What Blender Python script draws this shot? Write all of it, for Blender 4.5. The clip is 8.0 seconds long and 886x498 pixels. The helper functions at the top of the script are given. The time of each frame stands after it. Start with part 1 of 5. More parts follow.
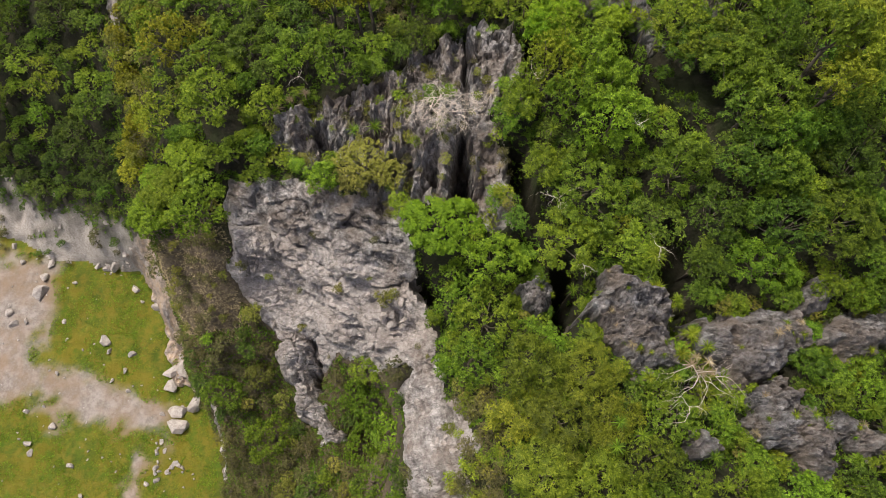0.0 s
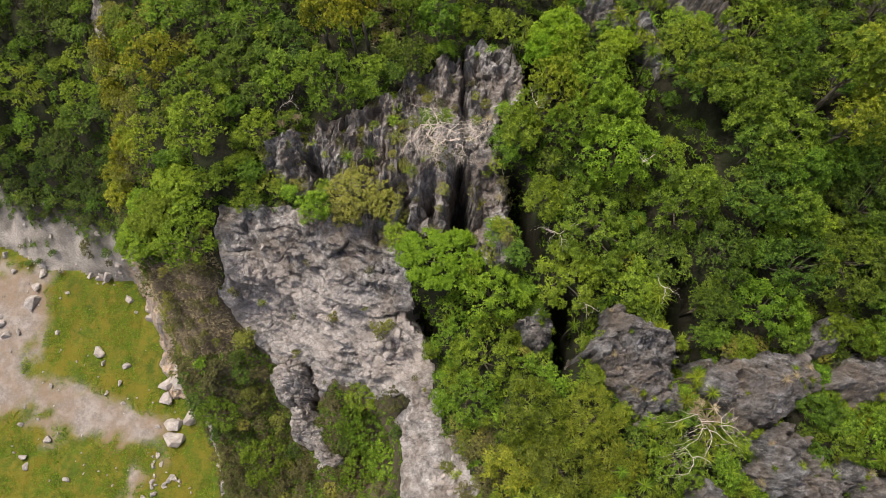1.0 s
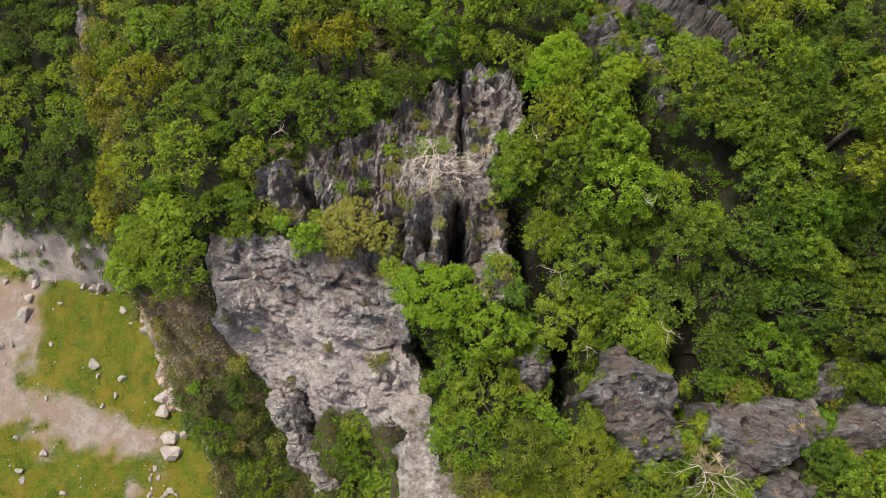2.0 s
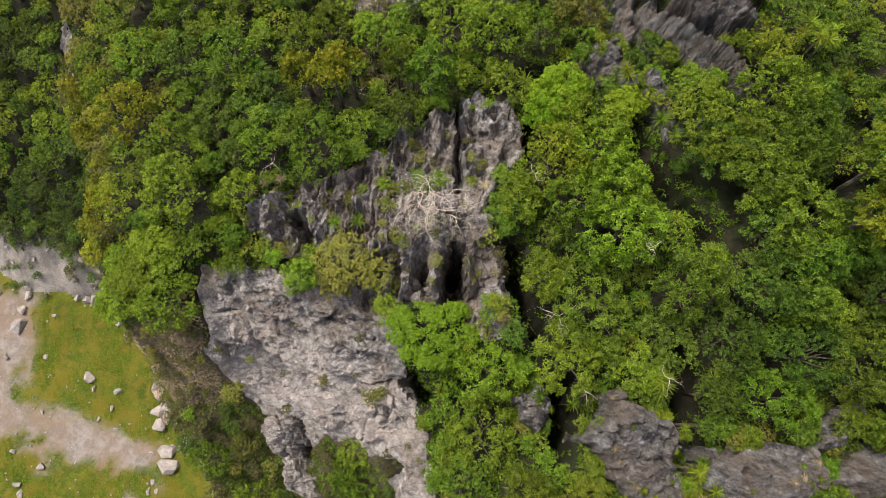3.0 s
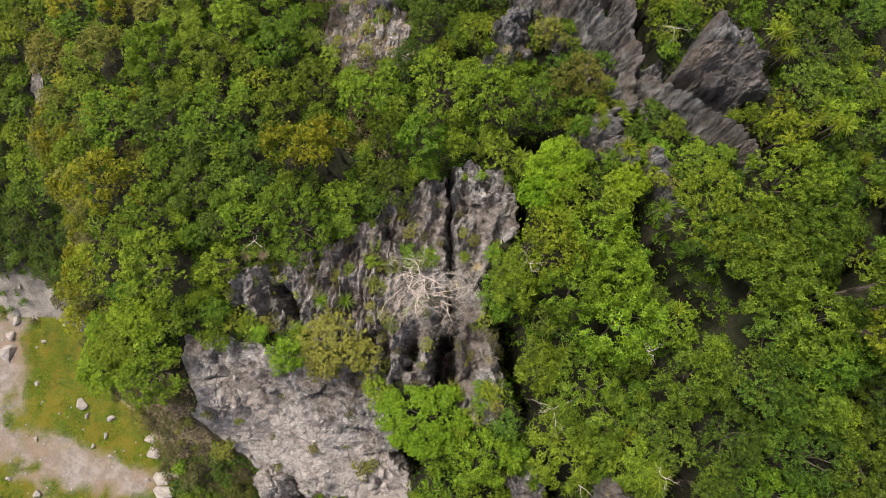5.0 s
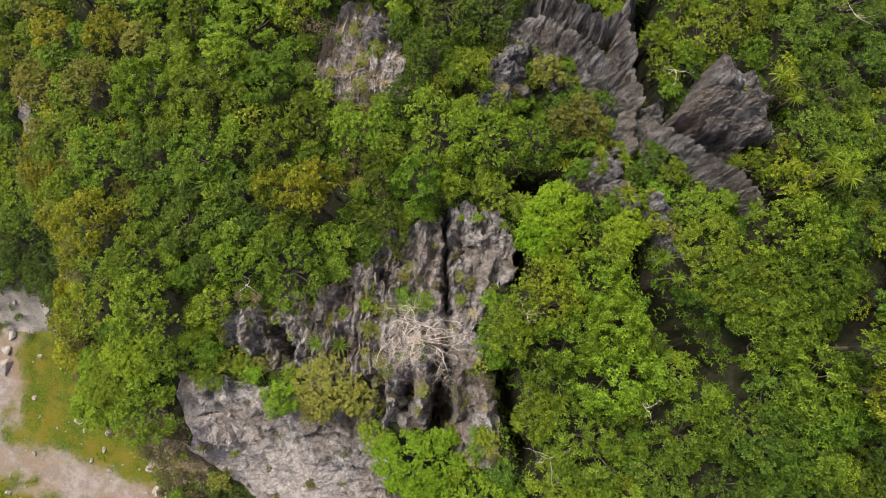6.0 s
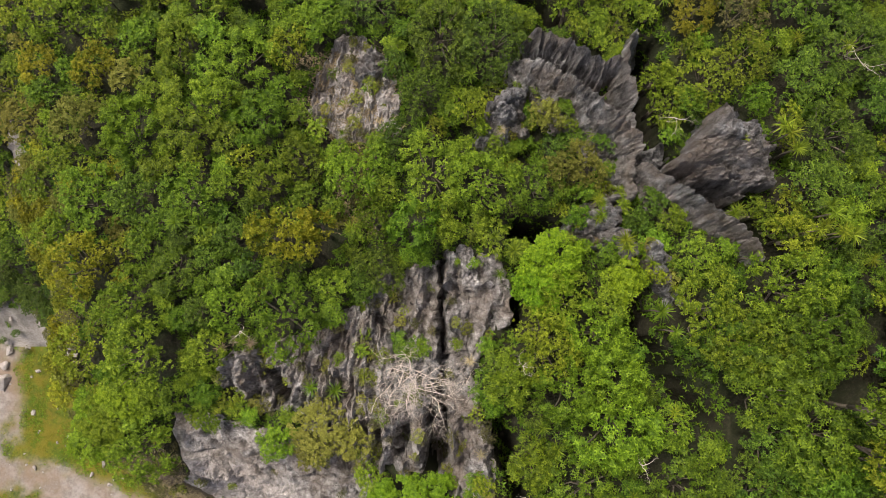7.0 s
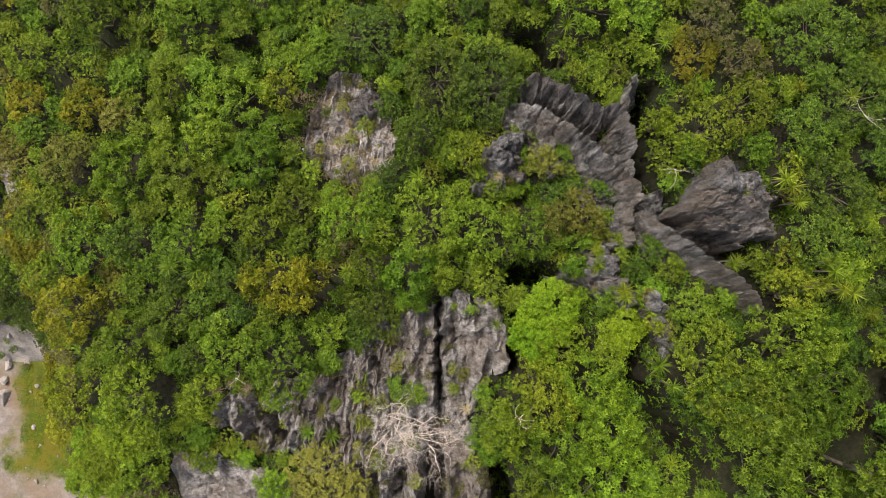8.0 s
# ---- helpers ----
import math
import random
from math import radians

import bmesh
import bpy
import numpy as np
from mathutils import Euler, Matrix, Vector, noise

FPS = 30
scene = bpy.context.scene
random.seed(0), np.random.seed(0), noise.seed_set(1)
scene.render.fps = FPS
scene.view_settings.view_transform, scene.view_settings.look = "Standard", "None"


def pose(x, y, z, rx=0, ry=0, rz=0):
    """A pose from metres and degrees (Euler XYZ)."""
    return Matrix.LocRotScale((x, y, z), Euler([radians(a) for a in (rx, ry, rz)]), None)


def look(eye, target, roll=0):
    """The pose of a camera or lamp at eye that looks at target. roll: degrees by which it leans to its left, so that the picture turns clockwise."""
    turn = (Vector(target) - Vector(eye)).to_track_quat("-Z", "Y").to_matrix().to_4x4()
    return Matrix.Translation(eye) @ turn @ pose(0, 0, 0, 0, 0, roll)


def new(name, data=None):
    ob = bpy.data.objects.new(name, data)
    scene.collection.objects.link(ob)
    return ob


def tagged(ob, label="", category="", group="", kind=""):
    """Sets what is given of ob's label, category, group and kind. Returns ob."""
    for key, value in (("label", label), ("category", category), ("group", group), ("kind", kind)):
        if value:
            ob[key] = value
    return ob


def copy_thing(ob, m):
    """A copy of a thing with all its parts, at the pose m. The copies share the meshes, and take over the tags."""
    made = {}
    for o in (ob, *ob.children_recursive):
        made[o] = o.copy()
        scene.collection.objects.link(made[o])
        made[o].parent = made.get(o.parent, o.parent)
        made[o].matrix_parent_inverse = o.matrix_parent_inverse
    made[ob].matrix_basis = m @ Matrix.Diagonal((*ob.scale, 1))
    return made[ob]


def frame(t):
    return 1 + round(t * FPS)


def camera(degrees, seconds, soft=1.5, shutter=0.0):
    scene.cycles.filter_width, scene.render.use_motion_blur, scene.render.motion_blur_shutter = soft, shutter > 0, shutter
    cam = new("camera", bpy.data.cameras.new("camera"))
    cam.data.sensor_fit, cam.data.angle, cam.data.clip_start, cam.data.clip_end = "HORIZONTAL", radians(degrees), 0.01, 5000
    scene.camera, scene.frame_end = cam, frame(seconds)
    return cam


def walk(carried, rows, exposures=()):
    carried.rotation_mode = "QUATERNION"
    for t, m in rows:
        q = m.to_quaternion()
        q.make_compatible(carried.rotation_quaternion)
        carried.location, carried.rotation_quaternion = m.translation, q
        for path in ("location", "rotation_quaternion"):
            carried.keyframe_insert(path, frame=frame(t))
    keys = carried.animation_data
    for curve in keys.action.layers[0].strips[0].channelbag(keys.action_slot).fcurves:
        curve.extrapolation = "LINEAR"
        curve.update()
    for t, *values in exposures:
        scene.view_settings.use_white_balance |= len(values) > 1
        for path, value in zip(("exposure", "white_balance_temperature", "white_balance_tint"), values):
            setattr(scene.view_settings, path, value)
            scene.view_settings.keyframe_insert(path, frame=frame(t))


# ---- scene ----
cam = camera(70.4, 8.0, soft=0.32)
METRES, EYE, TILT, LEAN, TURN = 27.0, 58.5, -69.0, 0.0, 0.0
ROWS = [
    (0.0, 0.0, 0.0, 0.0, 0.0, 0.0, -0.0),
    (0.5, 0.0027, 0.0216, 0.0592, 0.0, -1.12, 0.04),
    (1.0, 0.0054, 0.0444, 0.1186, -0.01, -2.23, 0.06),
    (1.5, 0.0087, 0.0663, 0.177, -0.01, -3.34, 0.1),
    (3.0, 0.0194, 0.1312, 0.3522, -0.02, -6.6, 0.21),
    (3.5, 0.0243, 0.1532, 0.41, -0.02, -7.68, 0.26),
    (4.0, 0.0293, 0.1755, 0.4679, -0.02, -8.75, 0.29),
    (4.5, 0.0334, 0.1978, 0.5267, -0.04, -9.85, 0.33),
    (6.0, 0.0462, 0.2644, 0.7005, -0.06, -12.93, 0.42),
    (6.5, 0.0509, 0.2865, 0.7586, -0.05, -13.94, 0.46),
    (7.0, 0.0549, 0.3085, 0.8172, -0.06, -14.93, 0.5),
    (7.5, 0.0589, 0.3305, 0.8755, -0.06, -15.94, 0.55),
    (8.0, 0.063, 0.3523, 0.9337, -0.08, -16.94, 0.59),
]
EXPOSURE = 0.37
walk(cam, [(t, pose(0, 0, EYE, TILT, LEAN, TURN) @ pose(METRES * x, METRES * y, METRES * z, 90 + pitch, roll, yaw)) for t, x, y, z, yaw, pitch, roll in ROWS],
     exposures=[(0.0, EXPOSURE), (8.0, EXPOSURE)])

# ---- light: a bright hazy sky and a weak, wide sun ----
SUN_ELEVATION, SUN_AZIMUTH = 64.0, 312.0   # degrees; azimuth clockwise from +y
world = bpy.data.worlds.new("hazy_sky")
scene.world = world
world.use_nodes = True
sky = world.node_tree.nodes.new("ShaderNodeTexSky")
sky.sky_type = "NISHITA"
sky.sun_disc = False
sky.sun_elevation, sky.sun_rotation = radians(SUN_ELEVATION), radians(SUN_AZIMUTH)
sky.air_density, sky.dust_density, sky.ozone_density = 0.6, 7.0, 0.3
world.node_tree.nodes["Background"].inputs["Strength"].default_value = 0.14
world.node_tree.links.new(sky.outputs[0], world.node_tree.nodes["Background"].inputs[0])
sun = new("sun", bpy.data.lights.new("sun", "SUN"))
sun.data.energy, sun.data.angle, sun.data.color = 1.85, radians(7), (1.0, 0.93, 0.80)
az, el = radians(SUN_AZIMUTH), radians(SUN_ELEVATION)
sun.matrix_world = look((0, 0, 120), (0 - math.sin(az) * math.cos(el), 0 - math.cos(az) * math.cos(el), 120 - math.sin(el)))


# ---- noise on arrays ----
def mix_bits(ix, iy, iz, seed):
    h = (ix.astype(np.int64) * 374761393 + iy.astype(np.int64) * 668265263 + iz.astype(np.int64) * 2147483647 + seed * 1274126177) & 0xFFFFFFFF
    h = ((h ^ (h >> 13)) * 1274126177) & 0xFFFFFFFF
    return ((h ^ (h >> 16)) & 0xFFFFFF) / float(0x1000000)


def noise3(x, y, z, seed=0):
    """Smooth noise from about -1 to 1."""
    x, y, z = np.broadcast_arrays(np.asarray(x, float), np.asarray(y, float), np.asarray(z, float))
    ix, iy, iz = np.floor(x), np.floor(y), np.floor(z)
    fx, fy, fz = x - ix, y - iy, z - iz
    sx, sy, sz = (f * f * f * (f * (f * 6 - 15) + 10) for f in (fx, fy, fz))
    out = 0
    for a in (0, 1):
        for b in (0, 1):
            for c in (0, 1):
                g = mix_bits(ix + a, iy + b, iz + c, seed) * 2 * np.pi
                k = mix_bits(ix + a, iy + b, iz + c, seed + 57) * 2 - 1
                r = np.sqrt(1 - k * k)
                d = r * np.cos(g) * (fx - a) + r * np.sin(g) * (fy - b) + k * (fz - c)
                out = out + d * (sx if a else 1 - sx) * (sy if b else 1 - sy) * (sz if c else 1 - sz)
    return out * 1.6


def fbm(x, y, z=0.0, octaves=4, seed=0):
    return sum(noise3(x * 2**o, y * 2**o, z * 2**o, seed + o) * 0.5**o for o in range(octaves))


def ridged(x, y, z=0.0, octaves=3, seed=0):
    return sum((1 - np.abs(noise3(x * 2**o, y * 2**o, z * 2**o, seed + o)) * 2) * 0.5**o for o in range(octaves))


def cells(x, y, seed=0):
    """Random value of the nearest cell, and the distance from its border."""
    ix, iy = np.floor(x), np.floor(y)
    near, second, value = np.full(x.shape, 9.0), np.full(x.shape, 9.0), np.zeros(x.shape)
    zero = np.zeros(x.shape)
    for a in (-1, 0, 1):
        for b in (-1, 0, 1):
            px = ix + a + mix_bits(ix + a, iy + b, zero, seed)
            py = iy + b + mix_bits(ix + a, iy + b, zero, seed + 9)
            d = np.hypot(px - x, py - y)
            v = mix_bits(ix + a, iy + b, zero, seed + 23)
            closer = d < near
            second = np.where(closer, near, np.minimum(second, d))
            value = np.where(closer, v, value)
            near = np.where(closer, d, near)
    return value, second - near


def inside(poly, x, y):
    """Signed distance to a closed outline, positive inside."""
    p = np.asarray(poly, float)
    q = np.roll(p, -1, 0)
    far, odd = np.full(np.shape(x), 1e9), np.zeros(np.shape(x), bool)
    for (ax, ay), (bx, by) in zip(p, q):
        ex, ey = bx - ax, by - ay
        t = np.clip(((x - ax) * ex + (y - ay) * ey) / (ex * ex + ey * ey + 1e-9), 0, 1)
        far = np.minimum(far, np.hypot(x - ax - t * ex, y - ay - t * ey))
        cross = (ay > y) != (by > y)
        odd ^= cross & (x < ax + (y - ay) * ex / (ey if abs(ey) > 1e-9 else 1e-9))
    return np.where(odd, far, -far)


def smooth(a, b, v):
    t = np.clip((v - a) / (b - a), 0, 1)
    return t * t * (3 - 2 * t)


# ---- the shape of the land: contour lines of the hill, from its foot up ----
CONTOURS = [
    (0.2, [(-16, -30), (-18.4, -4), (-19.2, 2.2), (-20.8, 5.1), (-22.5, 8), (-24.4, 12.2), (-26.6, 16), (-29.5, 19.8), (-34.5, 20.6), (-38.5, 21.5), (-44, 23.8), (-60, 27), (-70, 50), (-66, 96), (80, 96), (84, -34)]),
    (6.0, [(-11, -29), (-12.5, -4), (-13.4, 2), (-17.5, 4.5), (-20, 8), (-22, 12), (-24, 16), (-26.3, 20), (-31, 23.5), (-36, 27), (-44, 29.5), (-58, 33), (-64, 55), (-58, 90), (72, 90), (76, -33)]),
    (13.0, [(-6, -28), (-7, -4), (-7.2, 2), (-8.6, 7), (-12.4, 9.4), (-17.2, 9.4), (-20, 12.5), (-21.3, 16), (-23.5, 22), (-27, 27), (-32, 30.5), (-40, 34), (-54, 38), (-58, 60), (-50, 86), (66, 86), (70, -32)]),
    (20.0, [(-1.2, -27), (-1.8, -4), (-2, 2), (-1.6, 5), (-2.6, 9), (-5.8, 11.3), (-9, 13.4), (-12, 14.3), (-15.2, 14.6), (-18.5, 15), (-20, 18), (-21, 22), (-22.3, 28), (-25, 33), (-29, 38), (-36, 44), (-44, 66), (-36, 82), (60, 82), (64, -31)]),
    (24.0, [(2.2, -26), (1.6, -4), (1.6, 2), (2.4, 6), (5.6, 8.4), (6.2, 11), (2.6, 12.4), (-0.4, 13.4), (-2.6, 14.6), (-5.5, 15.5), (-8.5, 17.8), (-13, 19.8), (-17, 21.5), (-18.6, 25), (-20, 30), (-21.5, 36), (-24, 44), (-34, 70), (-28, 78), (54, 78), (58, -30)]),
    (26.2, [(5, -25), (4, -4), (3.8, 2), (5.2, 4.6), (8.4, 6.6), (9.2, 12), (6, 13.8), (3, 15), (1, 17), (-1, 18.8), (-3, 20.4), (-5, 23), (-8, 26), (-11, 31), (-12, 37), (-14, 46), (-20, 72), (-16, 74), (48, 74), (52, -29)]),
]
# bare rock in plan: the quarried face, the rib below it, the crest, the worn slope
FACE = [(-13.6, 18.6), (-9.3, 18.2), (-5.4, 16.6), (-2.4, 15.6), (-1.2, 12), (-0.6, 9.2), (-1.3, 7.2), (-5.1, 7.4), (-7, 8.6), (-8.4, 7.4), (-9.5, 8.6), (-11.6, 9.9), (-13.0, 11.6), (-14.0, 12.6), (-14.3, 13.8), (-13.9, 14.9), (-14.2, 16.6)]
RIB = [(-2.3, 8), (-0.4, 9), (0.4, 5.6), (1.6, 4.4), (1.7, 2.3), (1.6, -1), (1.4, -7), (-2.2, -7), (-2.4, 3.5)]
CREST = [(-10.6, 21.4), (-8, 22.4), (-5.6, 22.9), (-4.3, 23.3), (-3.1, 24.3), (-1.6, 26.1), (1.3, 26.6), (2.7, 27.4), (4.6, 26.4), (5.2, 23.4), (4, 22.4), (3, 20.6), (4.2, 17), (4, 13.6), (2.6, 13.4), (0.6, 15.6), (-3.4, 15.2), (-5, 16.4), (-6.4, 18.6), (-8.6, 18.4), (-10.6, 20)]
WORN = [(-5.2, 37.4), (-4.0, 39.0), (-2.6, 38.8), (-0.9, 35.9), (-0.6, 33.2), (-2.4, 32.6), (-4.4, 32.9), (-6.0, 34.7)]
SCREE = [(-17.4, -4.5), (-18.0, 2.2), (-19.5, 5.4), (-21.2, 8.8), (-22.6, 12.4), (-24.6, 16.2), (-27.2, 21.2), (-31, 23.0), (-35, 25.0), (-39, 27.0), (-43, 28.6), (-47, 29), (-47, 22), (-43, 21.6), (-38.5, 20.4), (-34.5, 19.9), (-29.5, 19.4), (-26.8, 15.8), (-24.7, 11.8), (-22.8, 7.8), (-21.1, 4.7), (-19.5, 1.9), (-18.8, -4.5)]
BANK = [(-28.4, 21.2), (-25.4, 20.6), (-23.4, 17), (-22.0, 14.4), (-22.4, 12.4), (-23.6, 10.6), (-23.0, 8.8), (-24.4, 9.4), (-26.2, 13.2), (-27.2, 17), (-29.4, 19.6)]
LEDGE = [(-20.2, 15.0), (-17.8, 15.7), (-15.0, 15.6), (-14.0, 14.6), (-13.6, 12.0), (-14.8, 10.6), (-17.0, 10.4), (-19.4, 10.8), (-21.4, 13.0), (-22.0, 14.6)]
SPUR = [(-25.7, 35.8), (-24.5, 35.8), (-23.9, 31.5), (-24.2, 29.4), (-25.0, 31.0)]
GULLY = [(-25.4, 27.4), (-24.4, 26.8), (-25.2, 23.8), (-27.0, 22.2), (-27.8, 23), (-26.2, 25)]
VEIN = [(-18.6, 6.8), (-17.6, 6.3), (-18.4, 4.7), (-18.9, 3.1), (-18.4, 0.8), (-19.2, 0.8), (-19.8, 3.2), (-19.6, 5.0)]
# crevices: from, to, half width, depth
CREVICES = [
    ((-8.0, 20.9), (-6.9, 19.3), 0.36, 3.5), ((1.25, 20.2), (1.08, 17.8), 0.40, 5.0), ((1.12, 18.4), (1.02, 15.9), 0.60, 7.0), ((1.45, 26.6), (1.35, 20.6), 0.14, 3.0), ((-0.6, 17.6), (-0.8, 16.6), 0.26, 2.6),
    ((4.2, 18.2), (5.4, 14.2), 0.55, 6.0), ((6.9, 11.5), (6.6, 8.2), 0.62, 7.5), ((5.4, 25.8), (5.1, 23.3), 0.3, 5.0), ((5.4, 27.8), (6.7, 27.6), 0.6, 5.0),
    ((12.2, 12.8), (12.5, 7.6), 0.7, 6.5), ((14.2, 4.7), (16.6, 5.1), 0.45, 4.5), ((11.45, 36.6), (11.25, 32.2), 0.55, 6.0), ((11.2, 32.6), (11.5, 30.9), 0.5, 5.0), ((11.7, 30.6), (15.4, 28.1), 0.85, 5.0),
    ((10.3, 24.6), (11.0, 22.2), 0.4, 4.0), ((11.5, 21.8), (13.6, 18.6), 0.5, 4.5), ((6.0, 39.6), (7.2, 38.4), 0.5, 4.0), ((-2.1, 23.6), (-1.4, 23.0), 0.2, 2.0),
    ((-1.2, 11.8), (-0.5, 10.8), 0.45, 4.0), ((-9.2, 9.4), (-9.0, 6.8), 0.4, 5.0), ((18.6, 19.4), (20.2, 20.8), 0.4, 4.0), ((6.4, 36.2), (10.7, 32.4), 0.75, 5.0),
]


def land(x, y):
    """Height of the hill and the yard, and how rocky and how freshly broken it is."""
    z = -0.25 + 0.045 * (y - 12) + 0.12 * fbm(x / 6, y / 6, 0, 3, 4)
    wob = 0.55 * fbm(x / 4.5, y / 4.5, 0, 3, 11)
    dist = [inside(c, x, y) + wob for _, c in CONTOURS]
    z = np.where(dist[0] > 0, CONTOURS[0][0], np.clip(z, -1.2, CONTOURS[0][0]))
    for k in range(len(CONTOURS) - 1):
        lo, hi = CONTOURS[k][0], CONTOURS[k + 1][0]
        t = np.clip(dist[k] / (dist[k] - np.minimum(dist[k + 1], -1e-3)), 0, 1)
        band = (dist[k] > 0) & (dist[k + 1] <= 0)
        z = np.where(band, lo + (hi - lo) * t, z)
    top = dist[-1] > 0
    rise = np.clip((0.06 + 0.14 * smooth(8, 18, y)) * (x - 4) + 0.05 * (y - 14), -0.6, 4.0)
    z = np.where(top, CONTOURS[-1][0] + rise * smooth(0, 5, dist[-1]), z)
    hill = smooth(0.0, 3.0, dist[0])
    z = z + hill * 0.6 * fbm(x / 3.0, y / 3.0, 0, 3, 21)
    z = z - 6.0 * np.exp(-(((x + 5.0) / 2.2) ** 2 + ((y - 4.0) / 3.0) ** 2))          # the notch beside the rib
    z = z - 3.5 * np.exp(-(((x + 23.5) / 1.6) ** 2 + ((y - 22.5) / 4.0) ** 2))         # gully under the west edge
    edge = 0.35 * fbm(x / 1.1, y / 1.1, 0, 3, 31)
    ribbed = inside(RIB, x, y) + 0.7 * fbm(x / 2.2, y / 1.6, 0, 3, 29)
    face = smooth(-0.3, 0.5, np.maximum(inside(FACE, x, y), ribbed) + edge)
    crest = smooth(-0.3, 0.5, inside(CREST, x, y) + edge)
    worn = smooth(-0.4, 0.6, inside(WORN, x, y) + edge)
    bank = smooth(-0.3, 0.5, np.maximum(inside(BANK, x, y) + 0.6, np.minimum(inside(LEDGE, x, y), 0.6) - 0.9) + edge + 0.9 * noise3(x / 1.6, y / 1.6, 0, 37) - 0.2)
    dust = np.clip(smooth(-1.6, 0.8, inside(SCREE, x, y) + edge + 1.2 * noise3(x / 2.6, y / 2.6, 0, 33)) * smooth(17.5, 20.5, y) * (0.95 + 0.8 * fbm(x / 1.8, (y + 0.5 * z) / 1.8, 0, 4, 34)) * smooth(5.0, 1.6, dist[0] + 1.5 * noise3(x / 2.2, y / 2.2, 0, 42)), 0, 1)
    z = z + 0.22 * dust * fbm(x / 1.6, y / 1.6, 0, 3, 38)
    scree = np.maximum(bank, smooth(-0.3, 0.4, np.maximum(inside(VEIN, x, y), inside(SPUR, x, y)) + edge))
    # solution flutes and pinnacles of the crest
    w = x + 0.35 * noise3(x / 2, y / 2, 0, 41)
    pin = ridged(w / 1.7, y / 4.2, 0, 3, 15)
    tiny, rift = cells(w / 0.7, y / 1.5, 18)
    z = z + crest * (1.1 * (pin - 0.75) + 0.35 * (tiny - 0.5) - 0.35 * np.exp(-rift / 0.06))
    z = z + (worn + 0.6 * scree) * 0.35 * (ridged(x / 1.6, y / 1.6, 0, 4, 25) - 0.7)
    for (ax, ay), (bx, by), half, deep in CREVICES:
        ex, ey = bx - ax, by - ay
        t = np.clip(((x - ax) * ex + (y - ay) * ey) / (ex * ex + ey * ey), 0, 1)
        d = np.hypot(x - ax - t * ex, y - ay - t * ey) + 0.18 * noise3(x * 1.6, y * 1.6, 0, 51)
        z = z - deep * (1 - smooth(half * 0.55, half * 1.25, d))
    rock = np.clip(np.maximum.reduce([face, crest, worn, scree]), 0, 1)
    fresh = np.clip(face * smooth(-1.6, 1.4, 16.2 - 0.42 * (x + 12.4) - y + 1.2 * fbm(x / 2.2, y / 2.2, 0, 3, 61)) * (1 - 0.65 * smooth(-0.5, 0.5, inside(RIB, x, y))) + 0.7 * worn + 0.95 * scree, 0, 1)
    brown = np.maximum(smooth(-1.2, 1.4, np.maximum(inside(LEDGE, x, y), inside(BANK, x, y) - 0.3) + edge + 0.9 * noise3(x / 2, y / 2, 0, 36)), 0.65 * smooth(-2.5, 1.5, inside(CONTOURS[0][1], x, y) - 0.4) * smooth(0.5, -2.5, inside(CONTOURS[3][1], x, y)) * smooth(20, 17, y))
    return z, rock, fresh, dist[0], face, bank, dust, brown


def lines(lo, hi, step, far):
    mid = list(np.arange(lo, hi + step / 2, step))
    out, d = [], step
    while sum(out) < far:
        d *= 1.28
        out.append(d)
    grow = np.cumsum(out)
    return np.array([lo - g for g in grow[::-1]] + mid + [mid[-1] + g for g in grow])


GX, GY = lines(-45.0, 24.0, 0.22, 900.0), lines(-4.0, 45.0, 0.22, 900.0)
LX, LY = np.meshgrid(GX, GY)
LZ, ROCK, FRESH, FOOT, FACED, OCHRE, DUST, BROWN = land(LX, LY)
OCHRE = OCHRE * smooth(-0.5, 0.3, noise3(LX / 1.7, LY / 1.7, 0, 39) + 0.35)


def ground(x, y):
    """Height of the land at a place."""
    i = int(np.clip(np.searchsorted(GX, x) - 1, 0, len(GX) - 2))
    j = int(np.clip(np.searchsorted(GY, y) - 1, 0, len(GY) - 2))
    s, t = (x - GX[i]) / (GX[i + 1] - GX[i]), (y - GY[j]) / (GY[j + 1] - GY[j])
    a = LZ[j, i] * (1 - s) + LZ[j, i + 1] * s
    b = LZ[j + 1, i] * (1 - s) + LZ[j + 1, i + 1] * s
    return float(a * (1 - t) + b * t)


# ---- materials ----
def material(name, rough=0.9):
    m = bpy.data.materials.new(name)
    m.use_nodes = True
    b = m.node_tree.nodes["Principled BSDF"]
    b.inputs["Roughness"].default_value = rough
    b.inputs["Specular IOR Level"].default_value = 0.25
    return m, m.node_tree.nodes, m.node_tree.links, b


